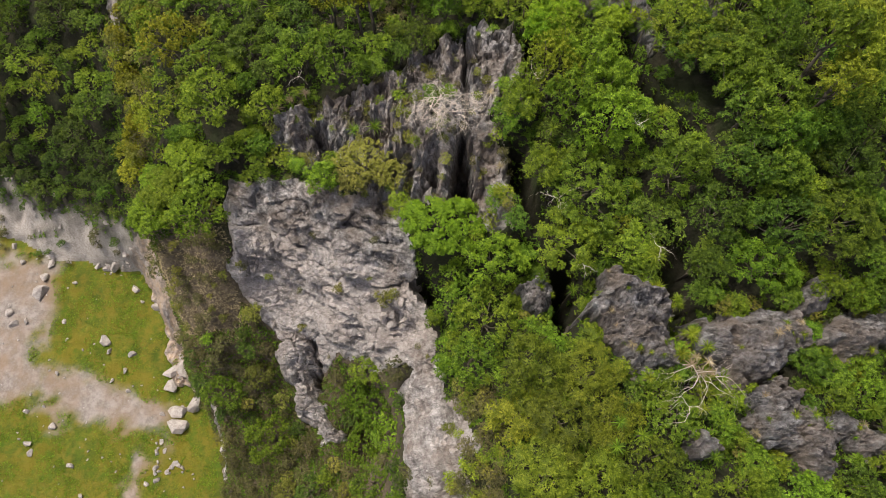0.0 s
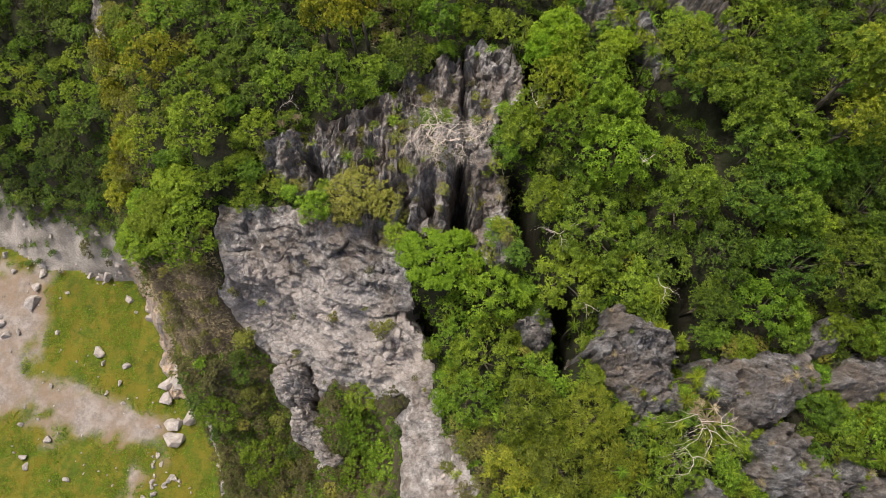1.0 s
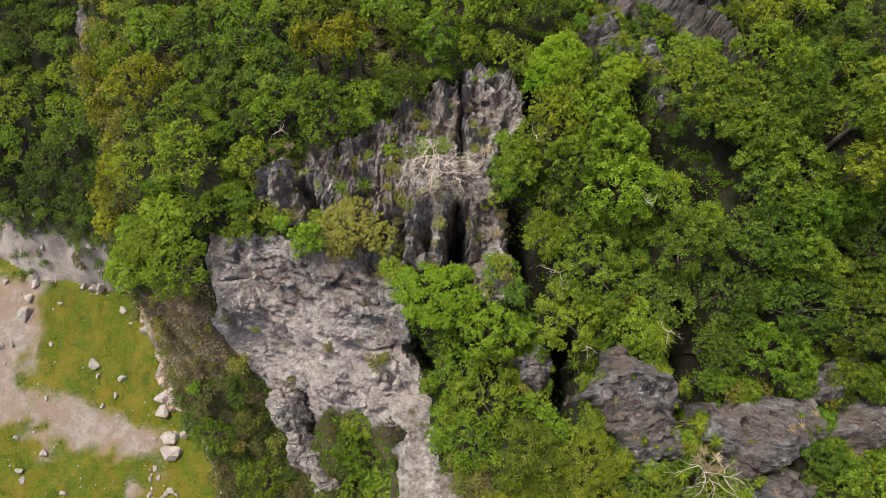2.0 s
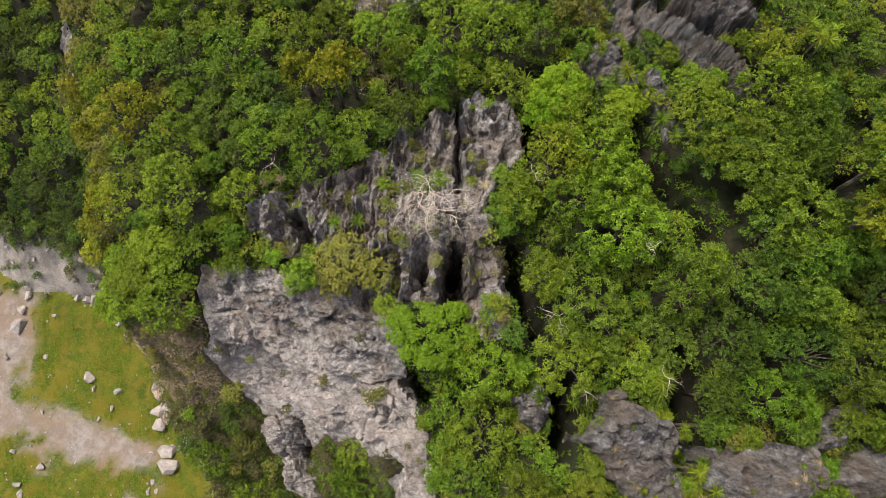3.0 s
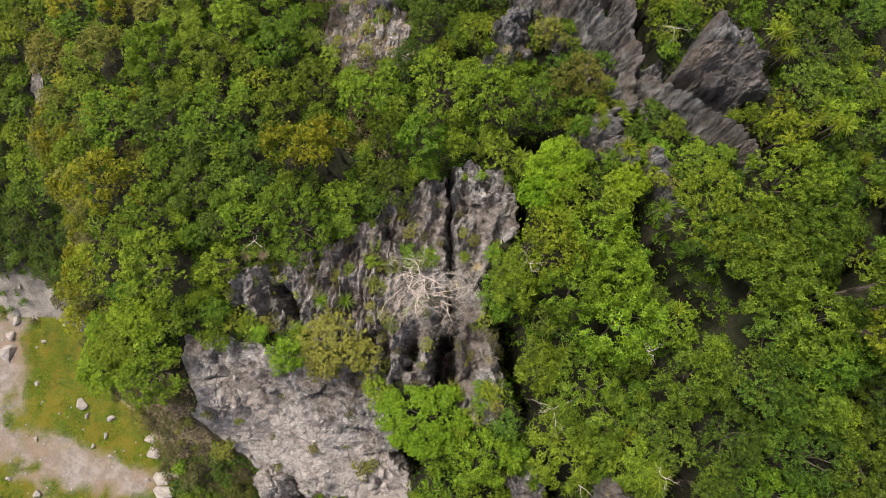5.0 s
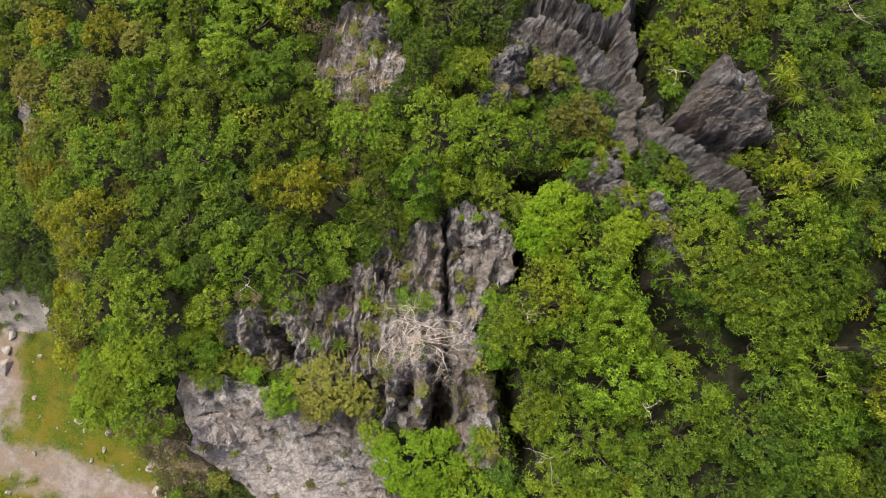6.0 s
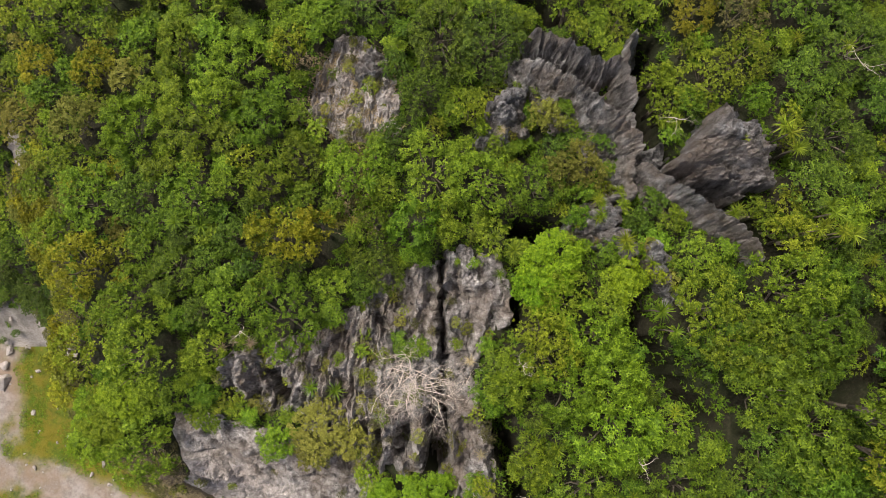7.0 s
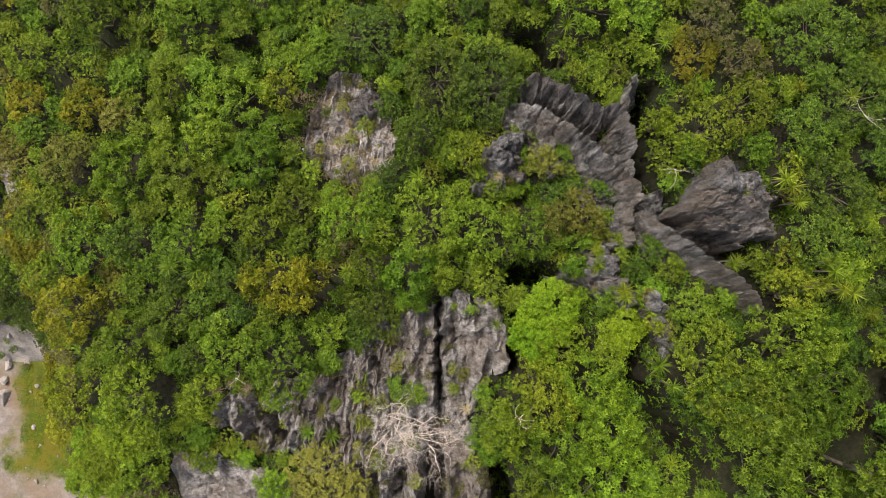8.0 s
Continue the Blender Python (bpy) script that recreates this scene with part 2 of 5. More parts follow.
def textured(nodes, links, kind, scale, detail=6.0, rough=0.6, stretch=None, vector=None):
    n = nodes.new(kind)
    n.inputs["Scale"].default_value = scale
    if "Detail" in n.inputs:
        n.inputs["Detail"].default_value = detail
    if kind == "ShaderNodeTexNoise":
        n.inputs["Roughness"].default_value = rough
    if vector is None:
        vector = nodes.new("ShaderNodeTexCoord").outputs["Object"]
    if stretch:
        mp = nodes.new("ShaderNodeMapping")
        mp.inputs["Scale"].default_value = stretch[:3]
        if len(stretch) > 3:
            mp.inputs["Rotation"].default_value = [radians(a) for a in stretch[3:]]
        links.new(vector, mp.inputs[0])
        vector = mp.outputs[0]
    if kind == "ShaderNodeTexVoronoi":
        # uneven cells: the place is bent by noise
        wave, move = nodes.new("ShaderNodeTexNoise"), nodes.new("ShaderNodeVectorMath")
        wave.inputs["Scale"].default_value, wave.inputs["Detail"].default_value = 1.6, 5
        move.operation = "MULTIPLY_ADD"
        move.inputs[1].default_value = (0.7, 0.7, 0.7)
        links.new(vector, wave.inputs["Vector"])
        links.new(wave.outputs["Color"], move.inputs[0])
        links.new(vector, move.inputs[2])
        vector = move.outputs[0]
    links.new(vector, n.inputs["Vector"])
    return n


def ramp(nodes, links, source, stops):
    r = nodes.new("ShaderNodeValToRGB")
    while len(r.color_ramp.elements) < len(stops):
        r.color_ramp.elements.new(0.5)
    for e, (at, c) in zip(r.color_ramp.elements, stops):
        e.position, e.color = at, (*c, 1) if len(c) == 3 else c
    links.new(source, r.inputs[0])
    return r.outputs[0]


def blend(nodes, links, fac, a, b, how="MIX"):
    m = nodes.new("ShaderNodeMix")
    m.data_type, m.blend_type = "RGBA", how
    for at, value in ((0, fac), (6, a), (7, b)):
        if hasattr(value, "is_output"):
            links.new(value, m.inputs[at])
        elif at == 0:
            m.inputs[0].default_value = value
        else:
            m.inputs[at].default_value = (*value, 1)
    return m.outputs[2]


def bump(nodes, links, b, heights):
    """Relief from (output, strength, metres) in turn."""
    last = None
    for out, strength, metres in heights:
        n = nodes.new("ShaderNodeBump")
        n.inputs["Strength"].default_value, n.inputs["Distance"].default_value = strength, metres
        links.new(out, n.inputs["Height"])
        if last:
            links.new(last, n.inputs["Normal"])
        last = n.outputs[0]
    links.new(last, b.inputs["Normal"])


def attribute(nodes, name):
    a = nodes.new("ShaderNodeAttribute")
    a.attribute_name = name
    return a.outputs["Fac"]


def limestone(name, land_masks, streak=(1.0, 1.0, 0.3), tone=(1.0, 1.0, 1.0)):
    m, n, l, b = material(name, 0.92)
    broad = textured(n, l, "ShaderNodeTexNoise", 0.4, 6)
    grain = textured(n, l, "ShaderNodeTexNoise", 4.5, 9, 0.75)
    rills = textured(n, l, "ShaderNodeTexNoise", 2.2, 9, 0.72, streak)
    pits = textured(n, l, "ShaderNodeTexVoronoi", 4.5)
    dust = textured(n, l, "ShaderNodeTexNoise", 14.0, 6, 0.7)
    cracks = textured(n, l, "ShaderNodeTexVoronoi", 1.0, 0, 0, (0.55, 1.5, 0.9, 0, 0, -43))
    cracks.feature = "DISTANCE_TO_EDGE"
    line = ramp(n, l, cracks.outputs["Distance"], [(0.0, (0, 0, 0)), (0.045, (1, 1, 1))])
    grey = ramp(n, l, rills.outputs[0], [(0.36, (0.068, 0.064, 0.061)), (0.46, (0.212, 0.199, 0.188)), (0.56, (0.375, 0.355, 0.338)), (0.68, (0.66, 0.64, 0.615))])
    grey = blend(n, l, 1.0, grey, tone, "MULTIPLY")
    grey = blend(n, l, ramp(n, l, broad.outputs[0], [(0.42, (0, 0, 0)), (0.62, (0.7, 0.7, 0.7))]), grey, (0.21, 0.168, 0.134))
    grey = blend(n, l, ramp(n, l, grain.outputs[0], [(0.58, (0, 0, 0)), (0.72, (0.6, 0.6, 0.6))]), grey, (0.40, 0.385, 0.37))
    col = grey
    if land_masks:
        pale = ramp(n, l, grain.outputs[0], [(0.25, (0.17, 0.158, 0.153)), (0.40, (0.39, 0.362, 0.348)), (0.54, (0.53, 0.498, 0.482)), (0.70, (0.69, 0.662, 0.645))])
        pale = blend(n, l, ramp(n, l, broad.outputs[0], [(0.40, (0, 0, 0)), (0.64, (0.55, 0.55, 0.55))]), pale, (0.35, 0.295, 0.262))
        pale = blend(n, l, ramp(n, l, rills.outputs[0], [(0.36, (0.75, 0.75, 0.75)), (0.52, (0, 0, 0))]), pale, (0.28, 0.245, 0.225))
        col = blend(n, l, attribute(n, "fresh"), grey, pale)
        col = blend(n, l, attribute(n, "ochre"), col, blend(n, l, ramp(n, l, rills.outputs[0], [(0.4, (0.25, 0.25, 0.25)), (0.58, (0.95, 0.95, 0.95))]), col, (0.50, 0.375, 0.27)))
        small = textured(n, l, "ShaderNodeTexVoronoi", 2.6, 0, 0, (0.6, 1.4, 1.0, 0, 0, -43))
        small.feature = "DISTANCE_TO_EDGE"
        hair = ramp(n, l, small.outputs["Distance"], [(0.0, (0, 0, 0)), (0.05, (1, 1, 1))])
        col = blend(n, l, 0.34, col, blend(n, l, line, (0.05, 0.043, 0.04), col))
        col = blend(n, l, 0.16, col, blend(n, l, hair, (0.06, 0.052, 0.048), col))
    l.new(col, b.inputs["Base Color"])
    heights = [(rills.outputs[0], 0.9, 0.35), (grain.outputs[0], 0.9, 0.2), (pits.outputs["Distance"], 0.35, 0.1), (dust.outputs[0], 0.6, 0.05)]
    if land_masks:
        heights = [(out, strength * 0.7, metres) for out, strength, metres in heights]
    bump(n, l, b, heights + ([(line, 0.5, 0.12)] if land_masks else []))
    return m


def soil_material():
    m, n, l, b = material("hill_soil", 0.95)
    broad = textured(n, l, "ShaderNodeTexNoise", 0.5, 5)
    grain = textured(n, l, "ShaderNodeTexNoise", 6.0, 8, 0.75)
    # soil tone taken down to near-black so gaps between plants read as shade
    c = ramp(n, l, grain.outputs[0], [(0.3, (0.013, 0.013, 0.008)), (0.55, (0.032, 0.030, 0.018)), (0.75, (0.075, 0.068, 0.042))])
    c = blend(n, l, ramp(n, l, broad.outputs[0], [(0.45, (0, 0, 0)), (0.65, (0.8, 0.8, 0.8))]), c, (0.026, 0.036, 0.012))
    earth = ramp(n, l, grain.outputs[0], [(0.3, (0.078, 0.060, 0.040)), (0.5, (0.180, 0.140, 0.097)), (0.72, (0.34, 0.285, 0.215))])
    c = blend(n, l, attribute(n, "brown"), c, earth)
    pale = ramp(n, l, grain.outputs[0], [(0.28, (0.20, 0.175, 0.152)), (0.48, (0.39, 0.355, 0.322)), (0.72, (0.60, 0.565, 0.53))])
    c = blend(n, l, attribute(n, "dust"), c, pale)
    l.new(c, b.inputs["Base Color"])
    bump(n, l, b, [(broad.outputs[0], 0.5, 0.5), (grain.outputs[0], 0.8, 0.15)])
    return m


def yard_material():
    m, n, l, b = material("yard_ground", 0.95)
    broad = textured(n, l, "ShaderNodeTexNoise", 0.35, 6)
    grain = textured(n, l, "ShaderNodeTexNoise", 5.0, 8, 0.75)
    mid = textured(n, l, "ShaderNodeTexNoise", 1.3, 6, 0.6)
    grass = ramp(n, l, grain.outputs[0], [(0.3, (0.030, 0.046, 0.006)), (0.5, (0.092, 0.118, 0.010)), (0.72, (0.185, 0.205, 0.020))])
    grass = blend(n, l, ramp(n, l, broad.outputs[0], [(0.36, (0.7, 0.7, 0.7)), (0.5, (0, 0, 0))]), grass, (0.040, 0.066, 0.006))
    grass = blend(n, l, ramp(n, l, mid.outputs[0], [(0.44, (0, 0, 0)), (0.64, (0.85, 0.85, 0.85))]), grass, (0.165, 0.138, 0.020))
    grass = blend(n, l, ramp(n, l, broad.outputs[0], [(0.48, (0, 0, 0)), (0.62, (0.8, 0.8, 0.8))]), grass, (0.150, 0.128, 0.014))
    lush = textured(n, l, "ShaderNodeTexNoise", 0.8, 5, 0.65, (1, 1, 1, 0, 0, 40))
    grass = blend(n, l, ramp(n, l, lush.outputs[0], [(0.55, (0, 0, 0)), (0.68, (0.8, 0.8, 0.8))]), grass, (0.060, 0.115, 0.007))
    dirt = ramp(n, l, grain.outputs[0], [(0.25, (0.14, 0.120, 0.106)), (0.45, (0.205, 0.179, 0.160)), (0.60, (0.255, 0.228, 0.207)), (0.75, (0.36, 0.33, 0.305))])
    dirt = blend(n, l, ramp(n, l, mid.outputs[0], [(0.44, (0, 0, 0)), (0.62, (0.6, 0.6, 0.6))]), dirt, (0.37, 0.335, 0.31))
    dirt = blend(n, l, ramp(n, l, broad.outputs[0], [(0.4, (0, 0, 0)), (0.62, (0.75, 0.75, 0.75))]), dirt, (0.225, 0.160, 0.105))
    c = blend(n, l, attribute(n, "grassy"), dirt, grass)
    l.new(c, b.inputs["Base Color"])
    bump(n, l, b, [(mid.outputs[0], 0.4, 0.2), (grain.outputs[0], 0.35, 0.06)])
    return m


def leaf_material(name, inner_shade, mid, tip_light, glow=0.35):
    """Leaf colour with shading painted in: dark inside each lobe, light at upper tips."""
    m, n, l, b = material(name, 0.52)
    geo, info = n.new("ShaderNodeNewGeometry"), n.new("ShaderNodeObjectInfo")
    leaf_tone = n.new("ShaderNodeMath")
    leaf_tone.operation = "MULTIPLY_ADD"
    leaf_tone.inputs[1].default_value, leaf_tone.inputs[2].default_value = 0.46, 0.0
    l.new(geo.outputs["Random Per Island"], leaf_tone.inputs[0])
    shaded_tone = n.new("ShaderNodeMath")
    shaded_tone.operation = "MULTIPLY_ADD"
    shaded_tone.inputs[1].default_value = 0.58
    l.new(attribute(n, "tip_light"), shaded_tone.inputs[0])
    l.new(leaf_tone.outputs[0], shaded_tone.inputs[2])
    c = ramp(n, l, shaded_tone.outputs[0], [(0.0, [1.15 * v for v in inner_shade]), (0.5, mid), (1.0, tip_light)])
    hue = n.new("ShaderNodeHueSaturation")
    spread = n.new("ShaderNodeMapRange")
    spread.inputs["To Min"].default_value, spread.inputs["To Max"].default_value = 0.481, 0.513
    l.new(info.outputs["Random"], spread.inputs[0])
    l.new(spread.outputs[0], hue.inputs["Hue"])
    times, part_of, bright = n.new("ShaderNodeMath"), n.new("ShaderNodeMath"), n.new("ShaderNodeMapRange")
    times.operation, part_of.operation = "MULTIPLY", "FRACT"
    times.inputs[1].default_value = 7.31
    bright.inputs["To Min"].default_value, bright.inputs["To Max"].default_value = 0.66, 1.24
    l.new(info.outputs["Random"], times.inputs[0])
    l.new(times.outputs[0], part_of.inputs[0])
    l.new(part_of.outputs[0], bright.inputs[0])
    l.new(bright.outputs[0], hue.inputs["Value"])
    l.new(c, hue.inputs["Color"])
    l.new(hue.outputs[0], b.inputs["Base Color"])
    b.inputs["Specular IOR Level"].default_value = 0.18
    thin = n.new("ShaderNodeBsdfTranslucent")
    l.new(hue.outputs[0], thin.inputs[0])
    both = n.new("ShaderNodeMixShader")
    both.inputs[0].default_value = glow
    l.new(b.outputs[0], both.inputs[1])
    l.new(thin.outputs[0], both.inputs[2])
    l.new(both.outputs[0], n["Material Output"].inputs["Surface"])
    return m


def bark_material(name, dark, light):
    m, n, l, b = material(name, 0.85)
    g = textured(n, l, "ShaderNodeTexNoise", 14.0, 5, 0.6, (1, 1, 0.2))
    l.new(ramp(n, l, g.outputs[0], [(0.35, dark), (0.65, light)]), b.inputs["Base Color"])
    bump(n, l, b, [(g.outputs[0], 0.5, 0.02)])
    return m


ROCKY = limestone("limestone", True, tone=(1.07, 1.08, 1.12))
GREY_ROCK = limestone("weathered_limestone", False, tone=(0.71, 0.735, 0.785))
FIN_ROCK = limestone("fluted_limestone", False, (1.0, 1.0, 0.3), (0.84, 0.865, 0.90))
SOIL, YARD = soil_material(), yard_material()
BARK = bark_material("grey_brown_bark", (0.06, 0.048, 0.036), (0.19, 0.165, 0.13))
DEADWOOD = bark_material("bleached_dead_wood", (0.50, 0.42, 0.35), (0.82, 0.74, 0.66))
# colours in turn: shade inside the lobes, middle tone, light at the tips
LEAVES = {
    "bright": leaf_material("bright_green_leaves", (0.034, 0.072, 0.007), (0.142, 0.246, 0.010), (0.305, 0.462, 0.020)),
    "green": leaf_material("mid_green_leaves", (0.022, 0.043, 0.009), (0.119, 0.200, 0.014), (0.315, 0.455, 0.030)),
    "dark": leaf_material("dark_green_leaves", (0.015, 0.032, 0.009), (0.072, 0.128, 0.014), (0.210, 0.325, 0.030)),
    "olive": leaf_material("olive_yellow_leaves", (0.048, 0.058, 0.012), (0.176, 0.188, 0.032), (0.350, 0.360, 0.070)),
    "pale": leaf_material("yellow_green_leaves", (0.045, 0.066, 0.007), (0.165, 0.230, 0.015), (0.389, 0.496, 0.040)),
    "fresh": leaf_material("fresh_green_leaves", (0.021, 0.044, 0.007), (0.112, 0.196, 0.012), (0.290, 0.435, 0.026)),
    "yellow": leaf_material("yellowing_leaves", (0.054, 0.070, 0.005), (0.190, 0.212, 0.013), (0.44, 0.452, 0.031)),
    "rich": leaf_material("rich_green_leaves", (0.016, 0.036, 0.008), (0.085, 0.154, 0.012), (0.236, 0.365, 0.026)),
    # dark green lowered further, partly painting in the northwest slope's shade
    "deep": leaf_material("deep_green_shaded_leaves", (0.016, 0.034, 0.009), (0.062, 0.108, 0.016), (0.170, 0.255, 0.034)),
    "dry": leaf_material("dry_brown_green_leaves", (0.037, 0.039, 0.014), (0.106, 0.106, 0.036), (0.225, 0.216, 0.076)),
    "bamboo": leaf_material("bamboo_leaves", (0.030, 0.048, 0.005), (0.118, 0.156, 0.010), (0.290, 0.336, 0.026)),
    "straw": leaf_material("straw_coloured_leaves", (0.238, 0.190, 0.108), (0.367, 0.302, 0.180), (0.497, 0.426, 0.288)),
}


# ---- building helpers ----
def mesh_from(name, verts, faces, mat, flat=True):
    me = bpy.data.meshes.new(name)
    me.from_pydata(np.asarray(verts).reshape(-1, 3).tolist(), [], faces if isinstance(faces, list) else faces.tolist())
    me.materials.append(mat)
    if not flat:
        me.polygons.foreach_set("use_smooth", [True] * len(me.polygons))
    return me


def part(name, mesh, parent, label=""):
    ob = new(name, mesh)
    ob.parent = parent
    return tagged(ob, label) if label else ob


def tube(points, radii, sides=5):
    """A tapered tube along points: vertices and faces."""
    verts, faces = [], []
    pts = [Vector(p) for p in points]
    for k, p in enumerate(pts):
        way = (pts[min(k + 1, len(pts) - 1)] - pts[max(k - 1, 0)]).normalized()
        side = way.cross(Vector((0.31, 0.17, 0.93) if abs(way.z) < 0.9 else (1, 0.2, 0))).normalized()
        up = way.cross(side)
        for s in range(sides):
            a = 2 * math.pi * s / sides
            verts.append(p + radii[k] * (math.cos(a) * side + math.sin(a) * up))
    for k in range(len(pts) - 1):
        for s in range(sides):
            a, b = k * sides + s, k * sides + (s + 1) % sides
            faces.append([a, b, b + sides, a + sides])
    faces.append(list(range(sides))[::-1])
    faces.append([(len(pts) - 1) * sides + s for s in range(sides)])
    return [tuple(v) for v in verts], faces


def joined(pieces):
    verts, faces = [], []
    for v, f in pieces:
        o = len(verts)
        verts.extend(v)
        faces.extend([[i + o for i in face] for face in f])
    return verts, faces


def unit(v):
    return v / (np.linalg.norm(v, axis=-1, keepdims=True) + 1e-9)


def leaves(at, axis, size, width, per, open_angle, rng, droop=0.25, jitter=0.25):
    """Whorls of pointed leaves at places along axes: vertices (leaf, 3, 3)."""
    n = len(at)
    axis = unit(axis)
    side = unit(np.cross(axis, rng.normal(size=(n, 3))))
    other = np.cross(axis, side)
    turn = (np.arange(per)[None] / per * 2 * np.pi + rng.uniform(0, 2 * np.pi, (n, 1)) + rng.normal(0, jitter, (n, per)))[..., None]
    lift = np.radians(open_angle + rng.normal(0, 12, (n, per)))[..., None]
    radial = np.cos(turn) * side[:, None] + np.sin(turn) * other[:, None]
    way = np.cos(lift) * axis[:, None] + np.sin(lift) * radial
    across = unit(np.cross(way, axis[:, None] + 0.001))
    long = (size * rng.uniform(0.7, 1.25, (n, per)))[..., None]
    wide = long * width
    middle = at[:, None] + way * long * 0.28
    tip = at[:, None] + way * long - np.array([0, 0, 1.0]) * long * droop
    return np.stack([middle + across * wide, tip, middle - across * wide], 2).reshape(-1, 3, 3)


def leaf_mesh(name, quads, mat, tip_light=None):
    quads = np.asarray(quads)
    faces = np.arange(len(quads) * 3).reshape(-1, 3)
    me = mesh_from(name, quads.reshape(-1, 3), faces, mat)
    leaf_tone = np.repeat(np.full(len(quads), 0.5) if tip_light is None else tip_light, 3)
    me.attributes.new("tip_light", "FLOAT", "POINT").data.foreach_set("value", leaf_tone.astype(np.float32))
    return me


# kinds of foliage: leaf length, width ratio, leaves a whorl, opening, droop, whorls a square metre of lobe, lobe size
FOLIAGE = {
    "broad": (0.165, 0.23, 7, 66, 0.22, 21, 0.33),
    "fine": (0.113, 0.31, 6, 62, 0.15, 31, 0.27),
    "airy": (0.106, 0.28, 6, 60, 0.15, 23, 0.25),
    "feather": (0.25, 0.12, 8, 48, 0.42, 22, 0.36),
    "dense": (0.124, 0.34, 7, 66, 0.2, 28, 0.35),
    "tight": (0.105, 0.38, 7, 66, 0.2, 46, 0.30),
}


def tree(name, foliage, colour, radius, height, seed, label, category):
    """A tree or shrub: trunk with limbs, and a crown of leafy lobes."""
    rng = np.random.default_rng(seed)
    size, width, per, angle, droop, thick, lobe = FOLIAGE[foliage]
    deep = min(radius * 0.8, height * 0.6)
    mid = height - deep
    count = int(max(9, (5.2 if foliage == "tight" else 3.0) * (radius / lobe) ** 1.75))
    centres, rads = [], []
    for k in range(count):
        phi = k * 2.39996 + rng.uniform(-0.5, 0.5)
        up = 1 - (k + 0.5) / count * 1.15
        r = math.sqrt(max(0.0, 1 - up * up)) if up > 0 else 1.0
        wave = 1 + 0.22 * math.sin(2 * phi + seed) + 0.14 * math.sin(3 * phi + 2 * seed) + rng.uniform(-0.12, 0.12)
        reach = (radius - lobe * 0.5) * wave
        centres.append((reach * r * math.cos(phi), reach * r * math.sin(phi), mid + up * (deep - lobe * 0.5) * rng.uniform(0.62, 1.15)))
        rads.append(lobe * rng.uniform(0.7, 1.35))
    if radius > 0.7:
        # the crown is a cluster of rounded boughs: lobes are drawn onto their tops
        bough = 0.42 if foliage == "tight" else min(0.8, max(0.42, 0.32 * radius))
        many = max(4, int(1.15 * (radius / bough) ** 2))
        hubs = []
        for k in range(many):
            phi, up = k * 2.39996 + seed + rng.uniform(-0.4, 0.4), 1 - (k + 0.3) / many * 1.05
            r = math.sqrt(max(0.0, 1 - up * up)) * rng.uniform(0.85, 1.12)
            hubs.append(((radius - bough) * r * math.cos(phi), (radius - bough) * r * math.sin(phi), mid + (deep - bough) * (max(up, 0) * rng.uniform(0.85, 1.25)) + rng.uniform(-0.1, 0.25) * bough))
        hubs = np.array(hubs)
        for k, c in enumerate(centres):
            c = np.array(c)
            hub = hubs[np.linalg.norm(hubs - c, axis=1).argmin()]
            way = c - hub + np.array([0, 0, 0.25 * bough])
            onto = hub + way / (np.linalg.norm(way) + 1e-6) * bough * rng.uniform(0.78, 1.02)
            centres[k] = tuple(0.4 * c + 0.6 * onto if k % 5 else 0.72 * onto + 0.28 * np.array([0, 0, mid]))
    quads, tip_lights = [], []
    for c, r in zip(centres, rads):
        n = max(5, int(thick * 2.1 * math.pi * r * r * 1.1))
        d = unit(rng.normal(size=(n, 3)) + np.array([0, 0, 0.55]))
        d = d[d[:, 2] > -0.2]
        at = np.array(c) + d * r * rng.uniform(0.55, 1.08, (len(d), 1)) * np.array([1, 1, 0.8])
        axis = d * 0.7 + np.array([0, 0, 0.55]) + rng.normal(0, 0.25, d.shape)
        quads.append(leaves(at, axis, size, width, per, angle, rng, droop))
        # shading put into the colour: leaves facing out and up come out lighter
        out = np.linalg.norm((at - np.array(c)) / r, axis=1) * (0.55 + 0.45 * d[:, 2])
        tip_lights.append(np.repeat(np.clip((out - 0.25) / 0.7, 0, 1), per))
    crown = leaf_mesh(name + "_crown", np.concatenate(quads), LEAVES[colour], np.concatenate(tip_lights))
    pieces = []
    thick0 = 0.035 + 0.035 * radius
    bend = rng.uniform(-0.25, 0.25, 2)
    fork = np.array([bend[0], bend[1], max(0.25, mid * 0.55)])
    pieces.append(tube([(0, 0, -0.5), (bend[0] * 0.4, bend[1] * 0.4, fork[2] * 0.5), tuple(fork)], [thick0 * 1.3, thick0, thick0 * 0.85], 7))
    for k in range(0, count, max(1, count // (8 if radius > 1 else 4))):
        c = np.array(centres[k])
        knee = fork * 0.5 + c * 0.5 + np.array([0, 0, -0.12 * height]) + rng.normal(0, 0.1, 3)
        pieces.append(tube([tuple(fork - np.array([0, 0, 0.1])), tuple(knee), tuple(c)], [thick0 * 0.6, thick0 * 0.38, thick0 * 0.12], 4))
    root = new(name)
    if foliage == "feather":
        for piece in pieces:
            part("culm", mesh_from(name + "_culm", *piece, BARK, False), root)
    else:
        v, f = joined(pieces)
        ends = np.cumsum([0] + [len(p[0]) for p in pieces])
        f += [[14, 15, int(e)] for e in ends[1:-1]]
        part("trunk", mesh_from(name + "_trunk", v, f, BARK, False), root, "grey-brown branching trunk")
    part("crown", crown, root)
    return tagged(root, label, category)


